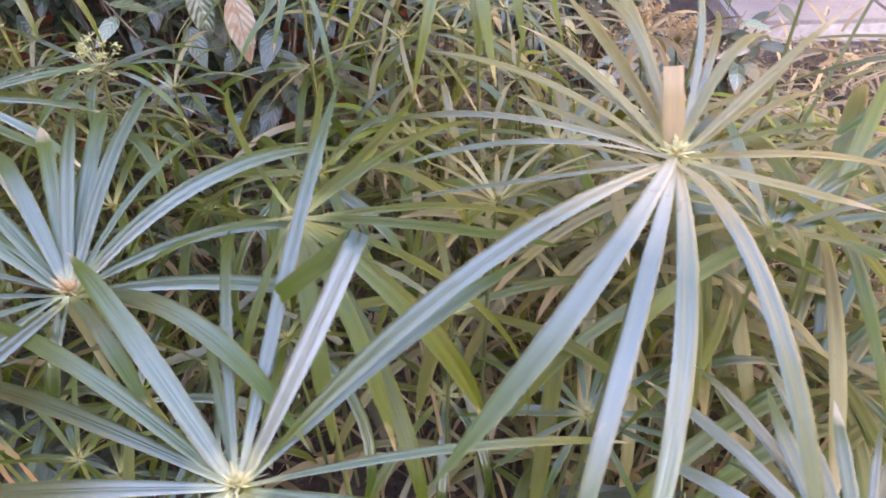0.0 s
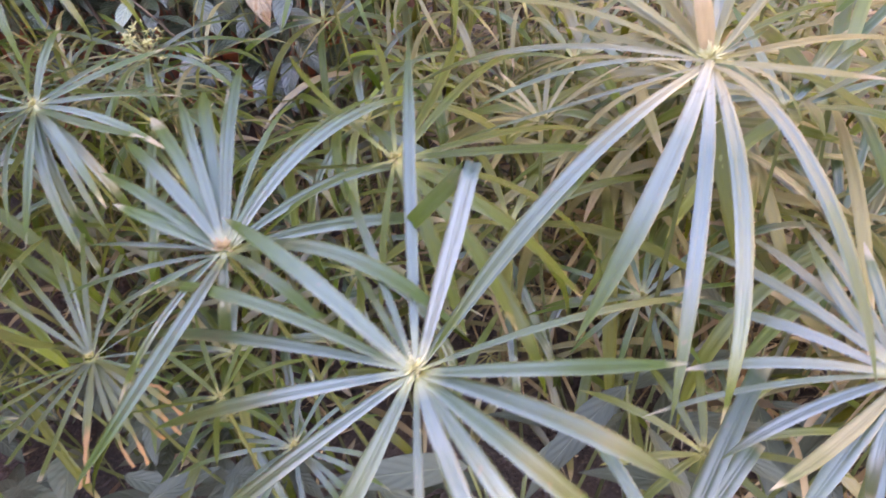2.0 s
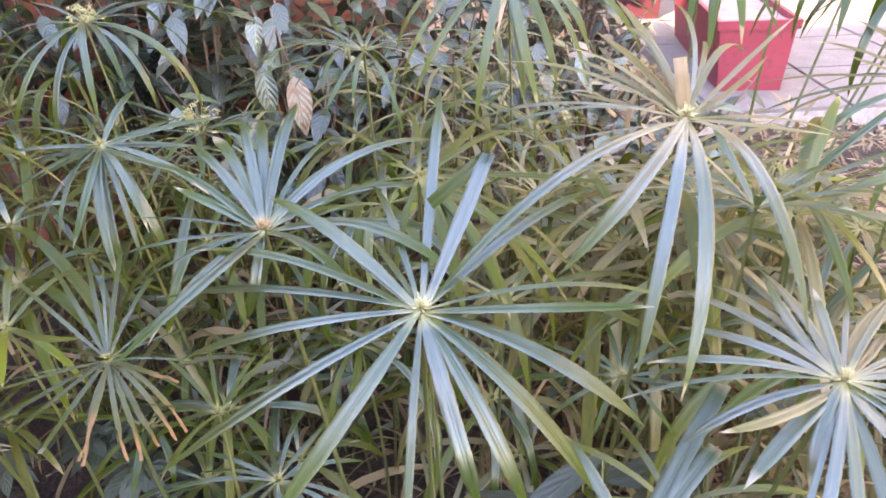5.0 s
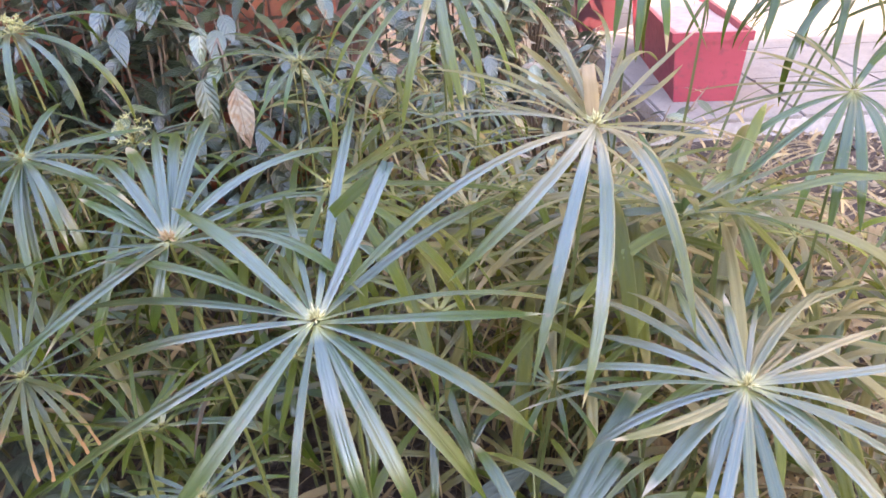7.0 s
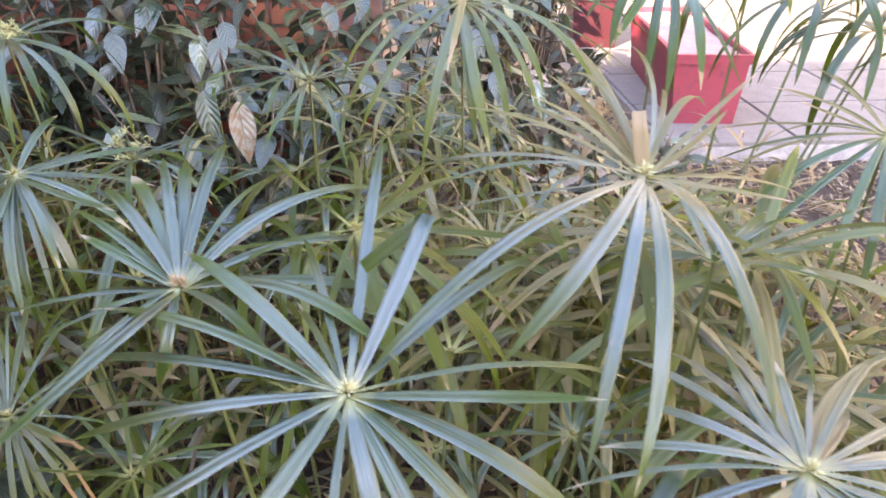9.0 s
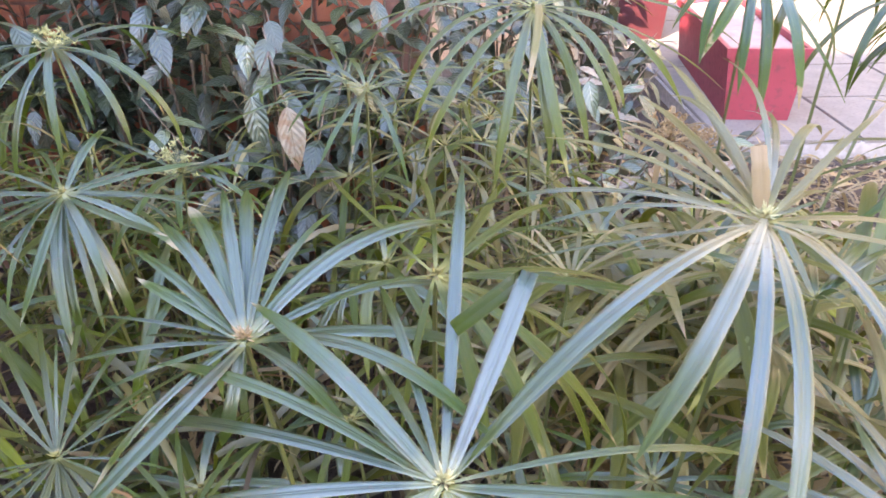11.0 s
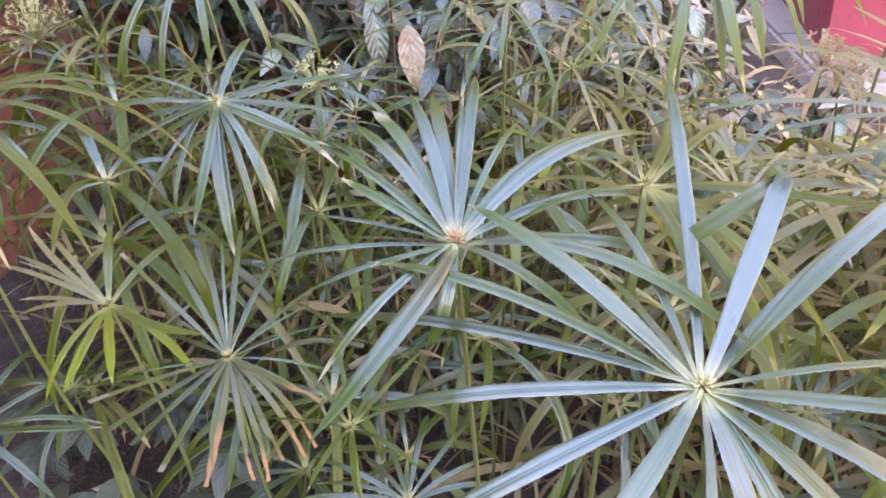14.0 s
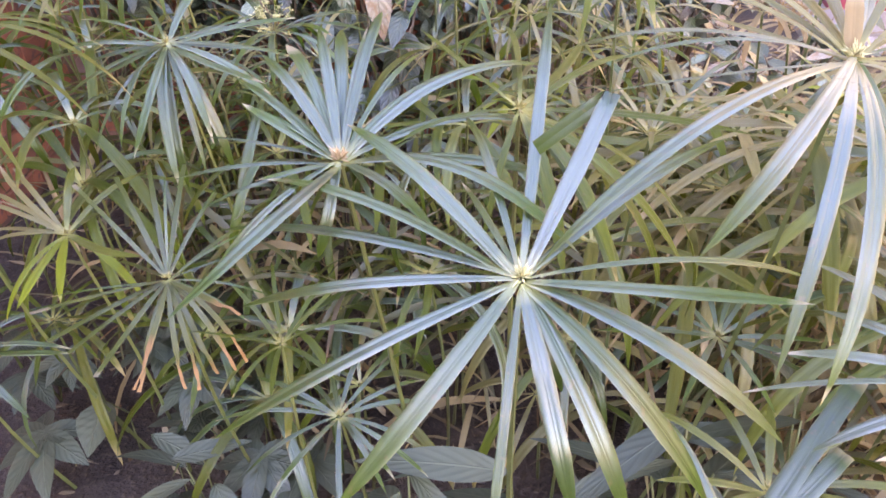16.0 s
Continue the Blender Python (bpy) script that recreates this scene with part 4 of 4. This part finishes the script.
def broad_herb(x, y, h, n, label):
    """A low plant with long pointed leaves on short stalks."""
    ob = thing("herb", (x, y, 0), label, "herb", "low herbs")
    for i in range(n):
        az = 360 * i / n + R4.uniform(-20, 20)
        out = R4.uniform(0.02, 0.06)
        top = Vector((math.cos(radians(az)) * out, math.sin(radians(az)) * out, h * R4.uniform(0.55, 1)))
        v, f = tube([(0, 0, -0.02), top * 0.5 + Vector((0, 0, h * 0.12)), top], [0.003, 0.0024, 0.0018], 4)
        petiole = part("stalk", mesh_of("stalk", v, f), M_STEM, ob)
        part("leaf", R4.choice(LANCE), M_HERB, petiole, m=Matrix.Translation(top) @ pose(0, 0, 0, R4.uniform(-25, 25), R4.uniform(-20, 25), az + R4.uniform(-20, 20)))


# three leaves that lie open over the bare soil: one with broad fingers, one heart-shaped, one narrow
for x, y, h, data, turn, tip, label in ((-1.07, 0.775, 0.13, palmate(0.15, 7, 40), 250, 14, "low herb with one large finger-lobed dark leaf"), (-0.93, 0.80, 0.21, ovate(0.105, 0.095, 0.25, 0.15, 0.02), 265, 12, "low herb with one heart-shaped light green leaf"), (-0.79, 0.70, 0.24, ovate(0.15, 0.042, 0.1, 0.2, 0.01), -20, 4, "low herb with one narrow pale green leaf")):
    ob = thing("herb", (x, y, 0), label, "herb", "low herbs")
    v, f = tube([(0, 0.04, -0.02), (0, 0.05, h * 0.6), (0, 0, h)], [0.002, 0.0018, 0.0014], 4)
    petiole = part("stalk", mesh_of("stalk", v, f), M_STEM, ob)
    part("leaf", data, M_HERB, petiole, m=Matrix.Translation((0, 0, h)) @ pose(0, 0, 0, 8, tip, turn))
LANCE = [ovate(R4.uniform(0.13, 0.20), R4.uniform(0.034, 0.052), R4.uniform(0.1, 0.45), R4.uniform(0.05, 0.3), 0.01) for i in range(6)]
for x, y, h in ((-0.36, 0.36, 0.40), (-0.20, 0.30, 0.42), (-0.05, 0.33, 0.46), (0.08, 0.30, 0.42), (0.22, 0.40, 0.45), (-0.50, 0.50, 0.36), (-0.12, 0.47, 0.52), (0.10, 0.52, 0.55), (-0.30, 0.52, 0.46), (0.30, 0.62, 0.50), (-0.66, 0.62, 0.26)):
    broad_herb(x, y, h, 7, "low plant with long dull green pointed leaves under the sedges")


def fallen(at, turn, tip, length, label):
    ob = part("fallen_leaf", ovate(length, 0.042, 0.15, 0.15, 0.015), M_HERB, None, m=Matrix.Translation(at) @ pose(0, 0, 0, tip, -8, turn))
    tagged(ob, label, "leaf", "fallen leaves")


for x, y, z, turn in ((-0.70, 0.60, 0.30, 20), (-0.62, 0.42, 0.24, -15), (-0.88, 0.52, 0.03, 60), (-0.99, 0.60, 0.03, 150), (-0.42, 0.44, 0.28, 30)):
    fallen((x, y, z), turn, 10, 0.13, "pale green pointed leaf lying low among the stems")


# ---------------------------------------------------------------- tangle of narrow blades inside the clump
def tangle(name, seed, count, spread, heights, steep, mat, label, category):
    r = random.Random(seed)
    verts, faces, uvs = [], [], []
    for i in range(count):
        x, y = r.uniform(*spread[0]), r.uniform(*spread[1])
        if x < -0.66 and y < 0.95 or not spread[2](x, y):
            continue
        p = Vector((x, y, r.uniform(*heights)))
        az, e, bend = r.uniform(0, 2 * math.pi), r.uniform(*steep), r.uniform(5, 16)
        length, w = r.uniform(0.12, 0.34), r.uniform(0.003, 0.0095)
        roll = r.uniform(-0.9, 0.9)
        k = len(verts)
        for j in range(7):
            u = j / 6
            el = radians(e - bend * j * 0.9)
            t = Vector((math.cos(az) * math.cos(el), math.sin(az) * math.cos(el), math.sin(el)))
            s = Vector((-math.sin(az), math.cos(az), 0))
            n = t.cross(s)
            s = s * math.cos(roll) + n * math.sin(roll)
            n = t.cross(s)
            if j:
                p = p + t * length / 6
            ww = w * (0.7 + 0.3 * min(1, u * 4)) * max(0.05, 1 - max(0, (u - 0.4) / 0.6) ** 2)
            for v in (-1, 0, 1):
                verts.append(p + s * v * ww - n * (0.25 * ww if v == 0 else 0))
                uvs.append(((v + 1) / 2, u))
        for j in range(6):
            for v in range(2):
                a = k + j * 3 + v
                faces.append((a, a + 1, a + 4, a + 3))
    ob = part(name, mesh_of(name, verts, faces, uvs), mat, None)
    return tagged(ob, label, category, kind="stuff")


BED = ((-1.2, 0.95), (0.42, 1.65), lambda x, y: not (x > 0.55 and y > 1.0) and not (y < 0.80 and x < 0.25))
DRY = ((-0.3, 1.5), (0.5, 2.9), lambda x, y: x + 0.35 * y > 0.55)
M_BLADE, M_STRAW = blade_material("sedge_blades", False), blade_material("straw", True)
tangle("sedge_blades", 31, 700, BED, (0.10, 0.55), (-10, 80), M_BLADE, "tangle of narrow green sedge blades inside the clump", "sedge")
tangle("dry_sedge_blades", 32, 700, BED, (0.03, 0.5), (-40, 60), M_STRAW, "tangle of dead straw-brown sedge blades", "straw")
tangle("straw", 33, 1500, DRY, (0.0, 0.22), (-15, 50), M_STRAW, "dry straw lying on the litter", "straw")


# ---------------------------------------------------------------- dry litter on the ground
def litter():
    r = random.Random(3)
    verts, faces = [], []
    for i in range(24000):
        x, y = r.uniform(-1.7, 3.4), r.uniform(-0.6, 3.8)
        edge = max(abs(x - 0.6) / 2.6, abs(y - 1.7) / 2.1) + 0.3 * noise.noise((x * 1.3, y * 1.3, 7))
        if edge > 0.45 + 0.5 * r.random():
            continue
        if x > PAVE_X - 0.03 and y > PAVE_Y - 0.03:
            continue
        if x < 0.2 and r.random() < 0.8:
            continue
        z = 0.035 * noise.noise((x * 2.1, y * 2.1, 3)) + 0.018 * noise.noise((x * 9, y * 9, 1)) - 0.008 + r.uniform(0, 0.025)
        l, w = r.uniform(0.015, 0.075), r.uniform(0.004, 0.02)
        m = Matrix.Translation((x, y, z)) @ pose(0, 0, 0, r.uniform(-40, 40), r.uniform(-40, 40), r.uniform(0, 360))
        k = len(verts)
        for a, b, c in ((-1, -0.3, 0), (-0.3, -1, 0.2), (0.5, -0.8, 0.1), (1, 0, 0.3), (0.4, 0.9, 0), (-0.5, 0.8, 0.2)):
            verts.append(m @ Vector((a * l / 2, b * w / 2, c * l * 0.4)))
        faces.append(tuple(range(k, k + 6)))
    return mesh_of("dry_litter", verts, faces, smooth=False)


tagged(part("dry_litter", litter(), M_LITTER, None), "dry brown and grey leaf litter on the soil", "litter", kind="stuff")

# ---------------------------------------------------------------- paving tiles and bricks, piece by piece
tile = bm_mesh("tile", box(bmesh.new(), 0, 0.64, 0, 0.64, -0.03, 0, 0.004))
for i in range(7):
    for j in range(10):
        part("tile", tile, M_PAVE, base, m=pose(PAVE_X + 0.012 + 0.652 * i, PAVE_Y + 0.006 + 0.652 * j, PAVE_Z + random.uniform(-0.002, 0.002)))
brick = bm_mesh("brick", box(bmesh.new(), 0, 0.215, 0, 0.09, 0, 0.065, 0.004))
for c in range(29):
    shift = 0.1125 if c % 2 else 0.0
    for i in range(7):
        x = WALL_LEFT_X + 0.004 + shift + 0.225 * i
        if x + 0.215 < WALL_END_X + 0.01:
            part("brick", brick, M_BRICK, back, m=pose(x, WALL_BACK_Y + random.uniform(-0.003, 0.002), 0.075 * c))
    for i in range(7, 16):
        part("brick", brick, M_BRICK, left, m=pose(WALL_LEFT_X + random.uniform(-0.002, 0.003), -1.4 + shift + 0.225 * i, 0.075 * c, 0, 0, 90))
